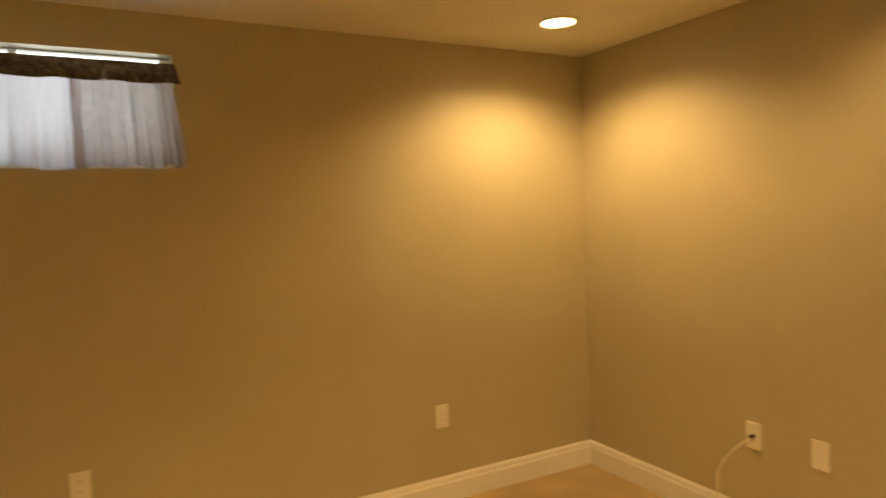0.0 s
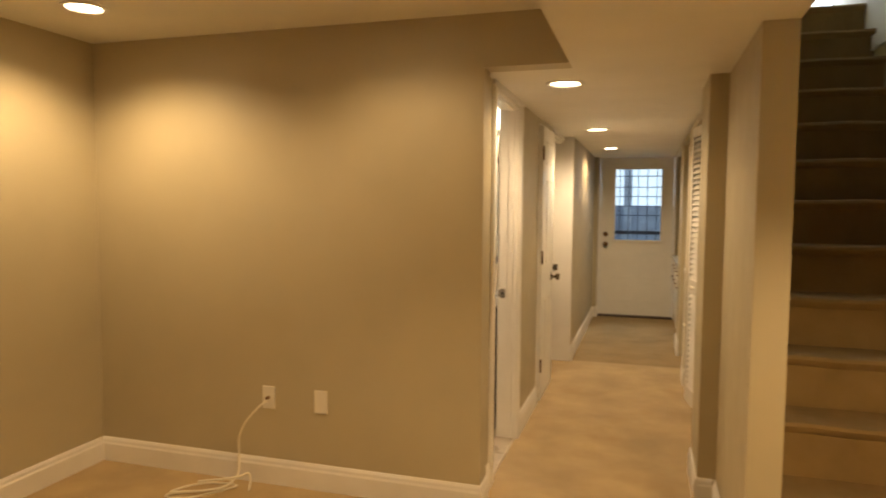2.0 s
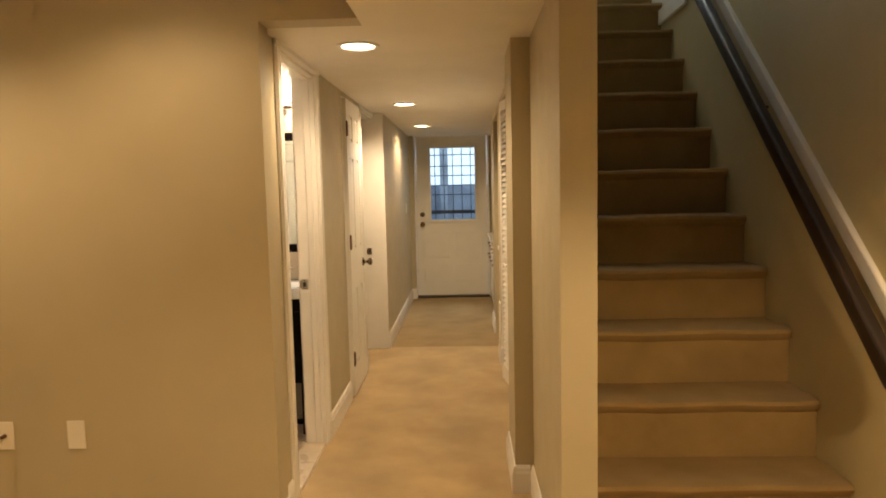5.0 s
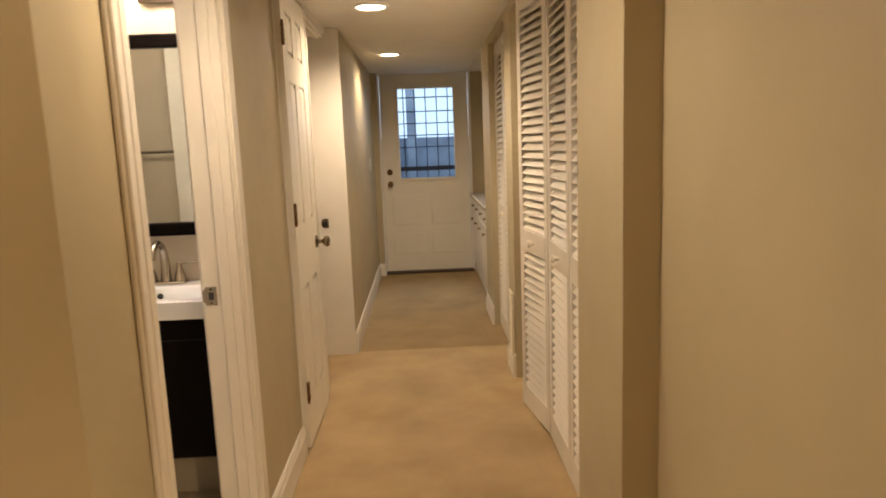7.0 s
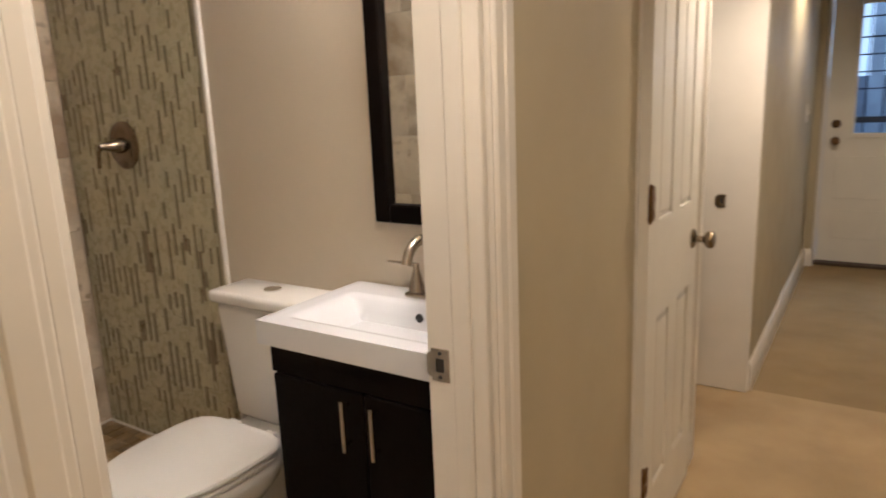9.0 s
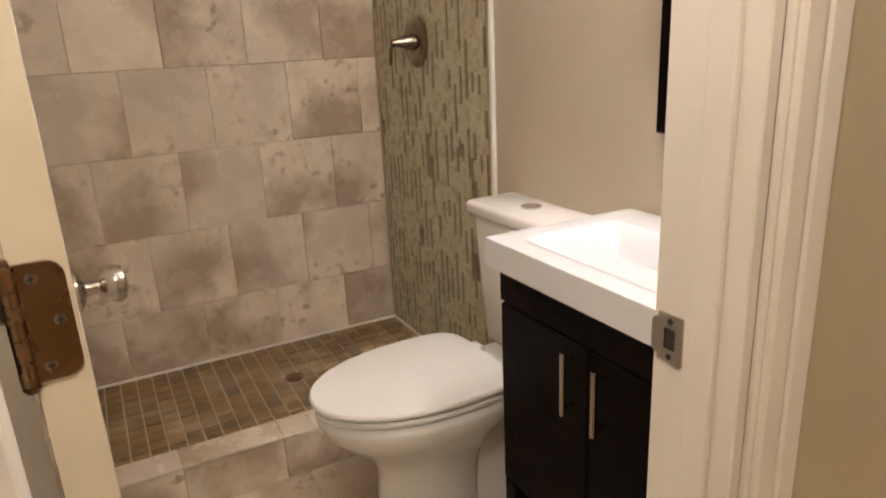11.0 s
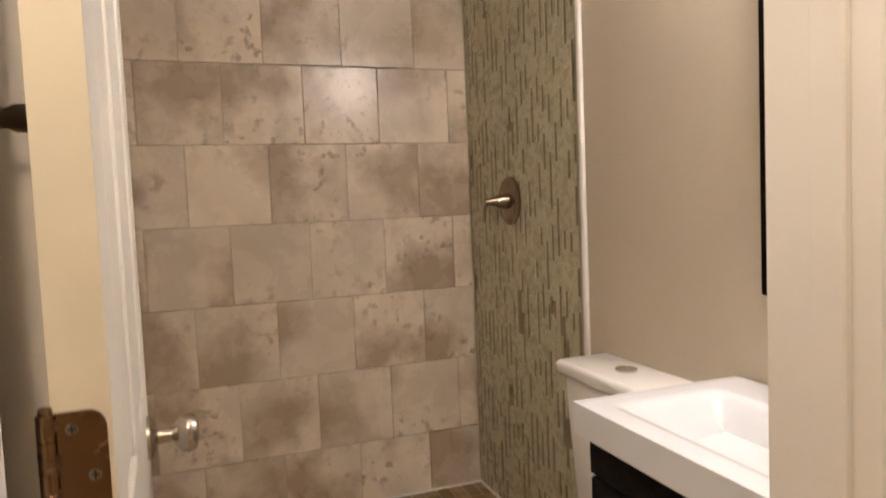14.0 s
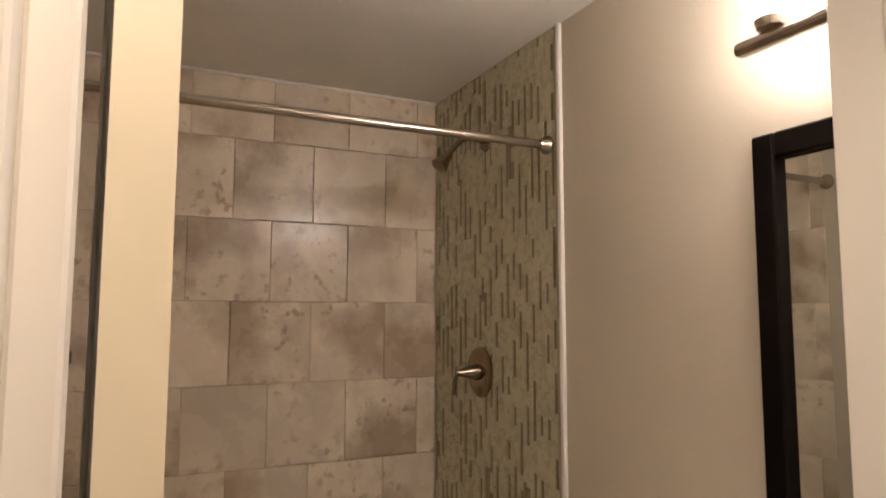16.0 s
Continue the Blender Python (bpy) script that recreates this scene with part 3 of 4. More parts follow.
# ---- low cabinets by the outside door ----
def base_cabinet(y0, y1):
    c = thing("base_cabinet", "white base cabinet with drawer over a door", "cabinet", None, "cabinets by the outside door")
    part("body", boxes((1.145, 1.718, y0, y1, 0.0, 0.775)), TRIM, c)
    for n, (a, b) in (("drawer", (0.63, 0.76)), ("door", (0.1, 0.61))):
        d = part(n, boxes((1.127, 1.145, y0 + 0.006, y1 - 0.006, a, b), bevel=0.003), TRIM, c)
        part("pull_knob", lathe([(0.007, 0), (0.006, -0.012), (0.013, -0.018), (0.012, -0.026)], "x", (1.127, (y0 + y1) / 2 if n == "drawer" else y1 - 0.05, b - 0.06), 14), BRONZE, d, "dark round knob", True)
    return c


for i in range(4):
    base_cabinet(4.225 + i * 0.415, 4.225 + (i + 1) * 0.415 - 0.003)
tagged(part("worktop", boxes((1.10, 1.719, 4.222, END - 0.002, 0.776, 0.81), bevel=0.006), COUNTER), "pale stone worktop over the white cabinets", "worktop")

# ---- stairs ----
RISE, RUN, N = 0.2085, 0.216, 13
stairs = tagged(new("stairs"), "straight flight of brown carpeted stairs going up", "stairs", "", "structure")
bm = bmesh.new()
x0, x1 = SX1 + 0.002, 2.068
prof = [(0.0, -RISE), (0.0, -0.045), (-0.018, -0.030), (-0.024, -0.014), (-0.018, -0.002), (0.0, 0.002), (RUN + 0.02, 0.0), (RUN + 0.02, -RISE)]
rows = []
steps = 6
for k in range(steps + 1):
    x = x0 + (x1 - x0) * k / steps
    rows.append([bm.verts.new((x, y, z + (0.003 * math.sin(k * 2.1) if 0 < i < 6 else 0))) for i, (y, z) in enumerate(prof)])
for a, b in zip(rows, rows[1:]):
    for i in range(len(prof)):
        j = (i + 1) % len(prof)
        bm.faces.new((a[i], b[i], b[j], a[j]))
bm.faces.new(rows[0]), bm.faces.new(rows[-1][::-1])
bmesh.ops.recalc_face_normals(bm, faces=bm.faces)
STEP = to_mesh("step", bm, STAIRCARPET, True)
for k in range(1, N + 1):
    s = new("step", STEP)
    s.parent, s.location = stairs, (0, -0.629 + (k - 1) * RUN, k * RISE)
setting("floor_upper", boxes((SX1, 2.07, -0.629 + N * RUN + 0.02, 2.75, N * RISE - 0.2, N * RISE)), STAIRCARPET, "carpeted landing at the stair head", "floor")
tp = setting("trim_stair_head", boxes((2.05, 2.069, 1.25, 2.74, 2.37, 2.46), bevel=0.003), TRIM, "white trim at the stair head", "trim")
# emissive panels stand in for brightly lit white parts above the stairs
upw = setting("glow_panels_upper", boxes((1.72, 2.05, 2.738, 2.748, 2.73, 4.0), (1.27, 1.42, 2.738, 2.748, 2.73, 4.0)), WINDOWGLOW, "glowing pale panels for the brightness at the stair head", "window")

rail = thing("handrail", "dark wooden handrail with a pale backing board", "handrail")
slope = math.atan2(RISE, RUN)
ra, rb = Vector((2.0, -0.73, 0.835)), Vector((2.0, 1.15, 0.835 + 1.88 * 0.925))
d = (rb - ra)
ln, pitch = d.length, math.degrees(math.atan2(d.z, d.y))
r1 = part("rail", box(bmesh.new(), -0.022, 0.022, 0, ln, -0.032, 0.032, 0.012, 3), RAILWOOD, rail, "dark stained rail", True)
r1.matrix_local = pose(ra.x, ra.y, ra.z, pitch, 0, 0)
r2 = part("backing_board", box(bmesh.new(), -0.011, 0.011, 0, ln, -0.026, 0.026, 0.003), TRIM, rail, "pale painted backing board")
r2.matrix_local = pose(2.058, ra.y - 0.03, ra.z + 0.03, pitch, 0, 0)
for f in (0.06, 0.5, 0.94):
    p = ra + d * f
    part("bracket", tube([(p.x, p.y, p.z - 0.03), (p.x + 0.02, p.y, p.z - 0.055), (2.05, p.y, p.z - 0.01)], 0.007), BRONZE, rail, "", True)

# ---- downlights ----
dl = thing("downlight", "round recessed ceiling downlight, lit", "downlight", pose(DOWNLIGHTS_AND_FILLS[0][0], DOWNLIGHTS_AND_FILLS[0][1], DOWNLIGHTS_AND_FILLS[0][2]), "recessed downlights")
bm = bmesh.new()
n = 32
rings = [[bm.verts.new((r * math.cos(2 * math.pi * i / n), r * math.sin(2 * math.pi * i / n), z)) for i in range(n)] for r, z in ((0.098, -0.001), (0.095, -0.007), (0.078, -0.009), (0.074, -0.004), (0.072, -0.001))]
for a, b in zip(rings, rings[1:]):
    for i in range(n): bm.faces.new((a[i], a[(i + 1) % n], b[(i + 1) % n], b[i]))
part("trim_ring", bm, TRIM, dl, "white trim ring", True)
part("lens", lathe([(0.072, -0.001), (0.072, -0.003), (0.05, -0.0055), (0.01, -0.006)], "z", (0, 0, 0), 28), LAMP_ON, dl, "glowing frosted lens", True)
# the added fill lamps get a fitting of the same shape
for lx, ly, lz, k in DOWNLIGHTS_AND_FILLS[1:]:
    copy_thing(dl, pose(lx, ly, lz))

# ---- room: window, curtain, outlets, cable ----
win = tagged(new("window_1"), "small high basement window behind a curtain", "window", "", "structure")
part("window_frame", boxes((-2.19, -2.15, -3.198, -2.112, 1.662, 1.70), (-2.19, -2.15, -3.198, -2.112, 2.103, 2.109), (-2.19, -2.15, -3.198, -3.16, 1.70, 2.103), (-2.19, -2.15, -2.15, -2.112, 1.70, 2.103), (-2.19, -2.15, -2.67, -2.64, 1.70, 2.103), bevel=0.002), TRIM, win)
for a, b in ((-3.16, -2.67), (-2.64, -2.15)):
    g = part("pane", boxes((-2.172, -2.167, a, b, 1.70, 2.103)), GLASS, win)
    g.visible_shadow = False
setting("backdrop_window", boxes((-2.62, -2.6, -3.9, -1.4, 1.3, 2.7)), WINDOWGLOW, "pale daylight outside the high window", "daylight")


def cloth_sheet(y0, y1, z0, z1, depth, waves, scallop, seed, x=-2.062):
    rnd = random.Random(seed)
    bm = bmesh.new()
    cols, rws = 90, 16
    ph = [rnd.uniform(0, 6) for _ in range(4)]
    grid = []
    for i in range(cols + 1):
        u = i / cols
        row = []
        for j in range(rws + 1):
            v = j / rws
            amp = depth * (0.35 + 0.65 * v)
            w = math.sin(u * waves * 6.283 + ph[0]) + 0.5 * math.sin(u * waves * 2.3 * 6.283 + ph[1] + v) + 0.3 * math.sin(u * waves * 5.1 * 6.283 + ph[2])
            zb = z0 - scallop * abs(math.sin(u * waves * 3.1416 + ph[3]))
            row.append(bm.verts.new((x + amp * 0.55 * w * 0.5, y0 + (y1 - y0) * u + (0.02 * v if i == cols else 0), z1 + (zb - z1) * v)))
        grid.append(row)
    for a, b in zip(grid, grid[1:]):
        for j in range(rws):
            bm.faces.new((a[j], a[j + 1], b[j + 1], b[j]))
    bmesh.ops.solidify(bm, geom=bm.faces[:], thickness=0.0015)
    return bm


cu = thing("curtain", "pale grey cafe curtain under a taupe heading", "curtain")
part("rod", tube([(-2.066, -3.3, 2.06), (-2.066, -2.10, 2.06)], 0.007), PLASTIC, cu, "white curtain rod", True)
part("valance", cloth_sheet(-3.25, -2.105, 1.993, 2.068, 0.016, 6, 0.006, 3, -2.048), VALANCE, cu, "taupe patterned heading", True)
part("panel", cloth_sheet(-3.25, -2.46, 1.680, 2.03, 0.095, 3, 0.03, 5, -2.064), CLOTH, cu, "pale grey cloth with soft folds", True)
lined = cloth_sheet(-2.475, -2.125, 1.676, 2.03, 0.055, 3, 0.02, 8, -2.056)
for v in lined.verts:
    k = (2.03 - v.co.z) / 0.35
    v.co.y += 0.03 * k * (v.co.y + 2.475) / 0.35
part("panel", lined, LINED, cu, "doubled greyer cloth at the gathered end", True)


def outlet(m, kind="duplex"):
    o = thing("wall_outlet", "cream plastic wall plate above the baseboard", "outlet", m, "wall outlets")
    part("plate", box(bmesh.new(), -0.036, 0.036, -0.006, 0, -0.058, 0.058, 0.003, 2), PLASTIC, o)
    if kind == "duplex":
        for z in (-0.02, 0.02):
            f = part("socket", lathe([(0.017, -0.006), (0.017, -0.0085), (0.015, -0.009)], "y", (0, 0, z), 20), PLASTIC, o)
            for sx in (-0.006, 0.006):
                part("slot", boxes((sx - 0.001, sx + 0.001, -0.0094, -0.0088, z - 0.002, z + 0.006)), DARKSLOT, f)
    elif kind == "jack":
        part("jack", lathe([(0.009, -0.006), (0.008, -0.010), (0.0055, -0.0105), (0.0055, -0.018)], "y", (0, 0, 0), 16), BRONZE, o, "threaded cable socket")
    return o


outlet(pose(-1.03, 0, 0.445), "jack")
outlet(pose(-0.738, 0, 0.447), "blank")
outlet(pose(-2.08, -0.945, 0.434, 0, 0, 90), "duplex")
outlet(pose(-2.08, -2.525, 0.445, 0, 0, 90), "duplex")
sw = thing("light_switch", "white toggle switch plate on the hall wall", "switch", pose(0.14, 5.2, 1.16, 0, 0, 90))
part("plate", box(bmesh.new(), -0.036, 0.036, -0.006, 0, -0.058, 0.058, 0.003, 2), PLASTIC, sw)
part("toggle", boxes((-0.005, 0.005, -0.016, -0.006, -0.004, 0.012), bevel=0.001), PLASTIC, sw)
cab = thing("coax_cable", "cream cable hanging from the outlet into a floor coil", "cable")
ctrl = [(-1.03, -0.018, 0.43), (-1.055, -0.05, 0.41), (-1.12, -0.075, 0.33), (-1.17, -0.06, 0.24), (-1.185, -0.04, 0.15), (-1.17, -0.08, 0.05), (-1.22, -0.16, 0.012)]
for i in range(19):
    a, k = 2.4 + i * 0.66, 1 - 0.012 * i
    u, v = 0.17 * k * math.cos(a), (0.05 + 0.006 * math.sin(i)) * math.sin(a)
    ctrl.append((-1.27 + 0.8 * u - 0.6 * v, -0.22 + 0.6 * u + 0.8 * v, 0.008 + 0.0024 * i + 0.004 * math.sin(i * 1.7)))
ctrl += [(-1.15, -0.12, 0.06), (-1.10, -0.09, 0.075), (-1.08, -0.10, 0.04), (-1.07, -0.13, 0.008)]
part("wire", tube(smooth_path(ctrl, 6), 0.0055, 8), CABLE, cab, "", True)
part("plug", lathe([(0.006, -0.010), (0.0075, -0.012), (0.0075, -0.026), (0.005, -0.03)], "y", (-1.03, 0, 0.445), 12), BRONZE, cab, "threaded metal plug", True)

# ---- outside the glazed door ----
for i in range(5):
    gx = W0 + 0.06 + i * (W1 - W0 - 0.12) / 4
    part("bar", tube([(gx, END + 0.05, 0.95), (gx, END + 0.05, 1.93)], 0.005, 8), IRON, ed, "", True)
for z in (1.08, 1.3, 1.42, 1.54, 1.66, 1.80):
    part("crossbar", boxes((W0 - 0.03, W1 + 0.03, END + 0.036, END + 0.056, z - (0.022 if z < 1.1 else 0.005), z + (0.022 if z < 1.1 else 0.005))), IRON, ed)
setting("ground", boxes((-4, 6, END + 0.12, 14, -0.2, -0.1)), CONCRETE, "grey concrete area outside the door", "ground")
setting("wall_outside", boxes((-2, 3.4, 8.2, 8.4, -0.1, 1.42), (0.44, 0.56, 7.9, 8.1, -0.1, 3.4)), CONCRETE, "blue grey retaining wall outside the door", "wall")
setting("backdrop", boxes((-6, 8, 13.5, 13.6, -0.1, 6)), OUTSIDE, "bright pale daylight beyond the retaining wall", "backdrop")

# ---- bathroom ----
KX0, KX1, KZ = -1.40, -1.298, 0.142  # shower kerb
SFZ = 0.120                          # shower floor
# vanity with basin
VX0, VX1, VY0 = -0.63, -0.066, 1.12
VZ = 0.852
van = thing("vanity_cabinet", "espresso wood vanity cabinet on legs", "vanity")
cy0 = VY0 + 0.02
part("body", boxes((VX0 + 0.015, VX1 - 0.015, cy0 + 0.018, BY - 0.006, 0.30, VZ - 0.059), bevel=0.002), ESPRESSO, van)
vm = -0.341
for a, b, hx in ((VX0 + 0.02, vm - 0.003, vm - 0.04), (vm + 0.003, VX1 - 0.02, vm + 0.04)):
    dr = part("door", boxes((a, b, cy0, cy0 + 0.018, 0.31, VZ - 0.135), bevel=0.003), ESPRESSO, van, "flat espresso door")
    hd2 = part("bar_pull", tube([(hx, cy0 - 0.024, 0.585), (hx, cy0 - 0.024, 0.705)], 0.0055, 10), NICKEL, dr, "slim nickel bar pull", True)
    for z in (0.60, 0.69):
        part("post", tube([(hx, cy0 - 0.022, z), (hx, cy0 + 0.001, z)], 0.004, 8), NICKEL, dr)
part("apron", boxes((VX0 + 0.016, VX1 - 0.016, cy0 + 0.003, cy0 + 0.018, VZ - 0.13, VZ - 0.059)), ESPRESSO, van)
for lx in (VX0 + 0.035, VX1 - 0.035):
    for ly in (cy0 + 0.025, BY - 0.03):
        part("leg", boxes((lx - 0.02, lx + 0.02, ly - 0.02, ly + 0.02, 0.002, 0.302), bevel=0.002), ESPRESSO, van)
part("stretcher", boxes((VX0 + 0.055, VX1 - 0.055, cy0 + 0.012, cy0 + 0.038, 0.06, 0.085)), ESPRESSO, van)


def basin_top():
    """Slab with a dished basin, as a height field with a skirt."""
    bm = bmesh.new()
    nx, ny = 44, 30
    w, dpt = VX1 - VX0, BY - 0.004 - VY0
    g = []
    for i in range(nx + 1):
        col = []
        for j in range(ny + 1):
            u, v = i / nx, j / ny
            x, y = VX0 + u * w, VY0 + v * dpt
            du, dv = min(u, 1 - u) * w - 0.055, min((v * dpt) - 0.05, (1 - v) * dpt - 0.10)
            k = max(0.0, min(1.0, min(du / 0.10, dv / 0.055)))
            k = k * k * (3 - 2 * k)
            edge = min(u * w, (1 - u) * w, v * dpt)
            z = VZ - 0.085 * k - (0.001 if edge < 0.002 else 0.0)
            col.append(bm.verts.new((x, y, z)))
        g.append(col)
    for a, b in zip(g, g[1:]):
        for j in range(ny): bm.faces.new((a[j], b[j], b[j + 1], a[j + 1]))
    rim = [g[i][0] for i in range(nx + 1)] + [g[nx][j] for j in range(1, ny + 1)] + [g[i][ny] for i in range(nx - 1, -1, -1)] + [g[0][j] for j in range(ny - 1, 0, -1)]
    low = [bm.verts.new((v.co.x, v.co.y, VZ - 0.058)) for v in rim]
    for i in range(len(rim)):
        j = (i + 1) % len(rim)
        bm.faces.new((rim[i], low[i], low[j], rim[j]))
    bm.faces.new(low[::-1])
    bmesh.ops.recalc_face_normals(bm, faces=bm.faces)
    return bm


sink = thing("vanity_basin", "white ceramic rectangular basin top on the vanity", "sink")
part("basin", basin_top(), CERAMIC, sink, "", True)
part("overflow", lathe([(0.011, 0), (0.011, -0.003), (0.007, -0.0035)], "y", (vm, BY - 0.128, VZ - 0.03), 16), DARKSLOT, sink, "dark overflow hole", True)
part("drain", lathe([(0.022, 0), (0.022, 0.003), (0.015, 0.004)], "z", (vm, 1.27, VZ - 0.085), 20), NICKEL, sink, "nickel drain", True)

fau = thing("basin_faucet", "brushed nickel two handle faucet on the basin", "faucet", pose(vm, BY - 0.06, VZ))
part("base", box(bmesh.new(), -0.075, 0.075, -0.026, 0.026, 0, 0.014, 0.006, 2), NICKEL, fau, "", True)
part("spout", tube(smooth_path([(0, 0, 0.01), (0, 0.004, 0.085), (0, -0.012, 0.137), (0, -0.055, 0.157), (0, -0.096, 0.138), (0, -0.11, 0.108)], 7), [0.020 - 0.008 * min(1, i / 14) for i in range(36)], 14), NICKEL, fau, "", True)
for sx in (-0.052, 0.052):
    hb = part("handle", lathe([(0.022, 0.012), (0.018, 0.035), (0.009, 0.066), (0.007, 0.084)], "z", (sx, 0, 0), 16), NICKEL, fau, "", True)
    part("lever", tube([(sx, 0, 0.08), (sx * 1.9, -0.008, 0.084), (sx * 2.5, -0.012, 0.085)], [0.006, 0.004, 0.003], 10), NICKEL, hb, "", True)

mir = thing("wall_mirror", "tall mirror in a dark espresso frame", "mirror")
MX0, MX1, MZ0, MZ1 = -0.535, -0.13, 1.027, 1.745
fw = 0.047
for n, r in (("frame_side", (MX0, MX0 + fw, MZ0, MZ1)), ("frame_side", (MX1 - fw, MX1, MZ0, MZ1)), ("frame_rail", (MX0 + fw, MX1 - fw, MZ0, MZ0 + fw)), ("frame_rail", (MX0 + fw, MX1 - fw, MZ1 - fw, MZ1))):
    part(n, boxes((r[0], r[1], BY - 0.034, BY - 0.003, r[2], r[3]), bevel=0.004), ESPRESSO, mir)
part("glass", boxes((MX0 + fw - 0.004, MX1 - fw + 0.004, BY - 0.016, BY - 0.012, MZ0 + fw - 0.004, MZ1 - fw + 0.004)), MIRROR, mir, "clear mirror glass")

vl = thing("vanity_light", "nickel bar light with lit frosted glass shades", "wall light")
part("bar", box(bmesh.new(), -0.505, -0.08, 1.385, 1.415, 1.875, 1.902, 0.011, 3), NICKEL, vl, "", True)
part("back_plate", box(bmesh.new(), -0.36, -0.22, 1.475, BY - 0.002, 1.85, 1.95, 0.008, 2), NICKEL, vl, "", True)
part("arm", tube([(-0.29, 1.48, 1.89), (-0.29, 1.40, 1.89)], 0.012), NICKEL, vl)
for bx in (-0.43, -0.29, -0.15):
    c = part("cup", lathe([(0.012, 1.90), (0.026, 1.905), (0.03, 1.92)], "z", (bx, 1.40, 0), 18), NICKEL, vl, "", True)
    sh = part("shade", lathe([(0.03, 1.92), (0.046, 1.94), (0.055, 1.98), (0.058, 2.03), (0.052, 2.04)], "z", (bx, 1.40, 0), 24), GLOBE, vl, "lit frosted glass shade", True)

# toilet
toi = thing("toilet", "white two piece toilet with the lid closed", "toilet")
TX = -0.89


def loft(sections, n=48, cap=True):
    """Egg-shaped rings: centre y, half width, front length, back length, z, squareness of the back."""
    bm = bmesh.new()
    rings = []
    for cy, hw, fr, bk, z, sq in sections:
        ring = []
        for i in range(n):
            a = 2 * math.pi * i / n
            s, c = math.sin(a), math.cos(a)
            e = 0.96 if c > 0 else sq
            ring.append(bm.verts.new((TX + hw * (abs(s) ** e) * (1 if s > 0 else -1), cy - (fr * c if c > 0 else -bk * abs(c) ** sq), z)))
        rings.append(ring)
    for a, b in zip(rings, rings[1:]):
        for i in range(n): bm.faces.new((a[i], a[(i + 1) % n], b[(i + 1) % n], b[i]))
    if cap: bm.faces.new(rings[0][::-1]), bm.faces.new(rings[-1])
    bmesh.ops.recalc_face_normals(bm, faces=bm.faces)
    return bm


part("bowl", loft([(1.10, 0.098, 0.165, 0.12, 0.001, 0.7), (1.10, 0.098, 0.165, 0.12, 0.012, 0.7), (1.10, 0.092, 0.157, 0.115, 0.03, 0.7), (1.10, 0.088, 0.150, 0.11, 0.12, 0.7), (1.10, 0.088, 0.146, 0.115, 0.20, 0.7),
                   (1.10, 0.096, 0.152, 0.13, 0.245, 0.7), (1.10, 0.120, 0.185, 0.15, 0.29, 0.7), (1.10, 0.150, 0.235, 0.17, 0.33, 0.65), (1.10, 0.172, 0.268, 0.19, 0.365, 0.6), (1.10, 0.180, 0.281, 0.195, 0.395, 0.6), (1.10, 0.180, 0.282, 0.195, 0.412, 0.6), (1.10, 0.174, 0.276, 0.19, 0.420, 0.6)]), PORCELAIN, toi, "", True)
part("trapway", loft([(1.28, 0.108, 0.13, 0.19, 0.001, 0.5), (1.28, 0.106, 0.128, 0.188, 0.028, 0.5), (1.28, 0.074, 0.12, 0.17, 0.05, 0.5), (1.29, 0.064, 0.12, 0.17, 0.14, 0.5), (1.28, 0.070, 0.15, 0.18, 0.22, 0.5), (1.27, 0.100, 0.17, 0.20, 0.30, 0.5), (1.26, 0.125, 0.18, 0.215, 0.36, 0.45), (1.26, 0.128, 0.18, 0.215, 0.405, 0.45)]), PORCELAIN, toi, "", True)
part("seat", loft([(1.10, 0.170, 0.276, 0.158, 0.4222, 0.45), (1.10, 0.180, 0.286, 0.165, 0.4265, 0.45), (1.10, 0.181, 0.287, 0.166, 0.434, 0.45), (1.10, 0.176, 0.282, 0.162, 0.4385, 0.45)]), PORCELAIN, toi, "white seat ring", True)
part("lid", loft([(1.10, 0.172, 0.278, 0.160, 0.4425, 0.42), (1.10, 0.182, 0.290, 0.168, 0.4455, 0.42), (1.10, 0.184, 0.292, 0.170, 0.453, 0.42), (1.10, 0.180, 0.288, 0.167, 0.4585, 0.42), (1.10, 0.160, 0.262, 0.150, 0.4615, 0.42), (1.10, 0.02, 0.03, 0.03, 0.463, 0.6)]), PORCELAIN, toi, "closed flat white lid", True)
for hx in (-0.075, 0.075):
    part("lid_hinge", box(bmesh.new(), TX + hx - 0.022, TX + hx + 0.022, 1.262, 1.30, 0.415, 0.447, 0.008, 3), PORCELAIN, toi, "white plastic hinge block", True)
part("deck", box(bmesh.new(), TX - 0.13, TX + 0.13, 1.24, BY - 0.01, 0.36, 0.414, 0.018, 3), PORCELAIN, toi, "", True)
tk = bmesh.new()
box(tk, TX - 0.178, TX + 0.178, 1.345, BY - 0.006, 0.41, 0.775, 0.02, 3)
for v in tk.verts:
    k = (v.co.z - 0.41) / 0.365
    v.co.x = TX + (v.co.x - TX) * (0.86 + 0.14 * k)
    v.co.y = BY - 0.006 - (BY - 0.006 - v.co.y) * (0.88 + 0.12 * k)
part("tank", tk, PORCELAIN, toi, "", True)
lidm = bmesh.new()
box(lidm, TX - 0.188, TX + 0.188, 1.330, BY - 0.004, 0.776, 0.815, 0.014, 3)
part("tank_lid", lidm, PORCELAIN, toi, "", True)
fl = part("flush_button", lathe([(0.026, 0), (0.026, 0.004), (0.022, 0.006), (0.021, 0.005)], "z", (TX, 1.415, 0.815), 24), CHROME, toi, "round chrome flush button", True)
part("bolt_cap", lathe([(0.014, 0.02), (0.013, 0.03), (0.006, 0.036)], "z", (TX + 0.085, 1.27, 0.012), 14), PORCELAIN, toi)

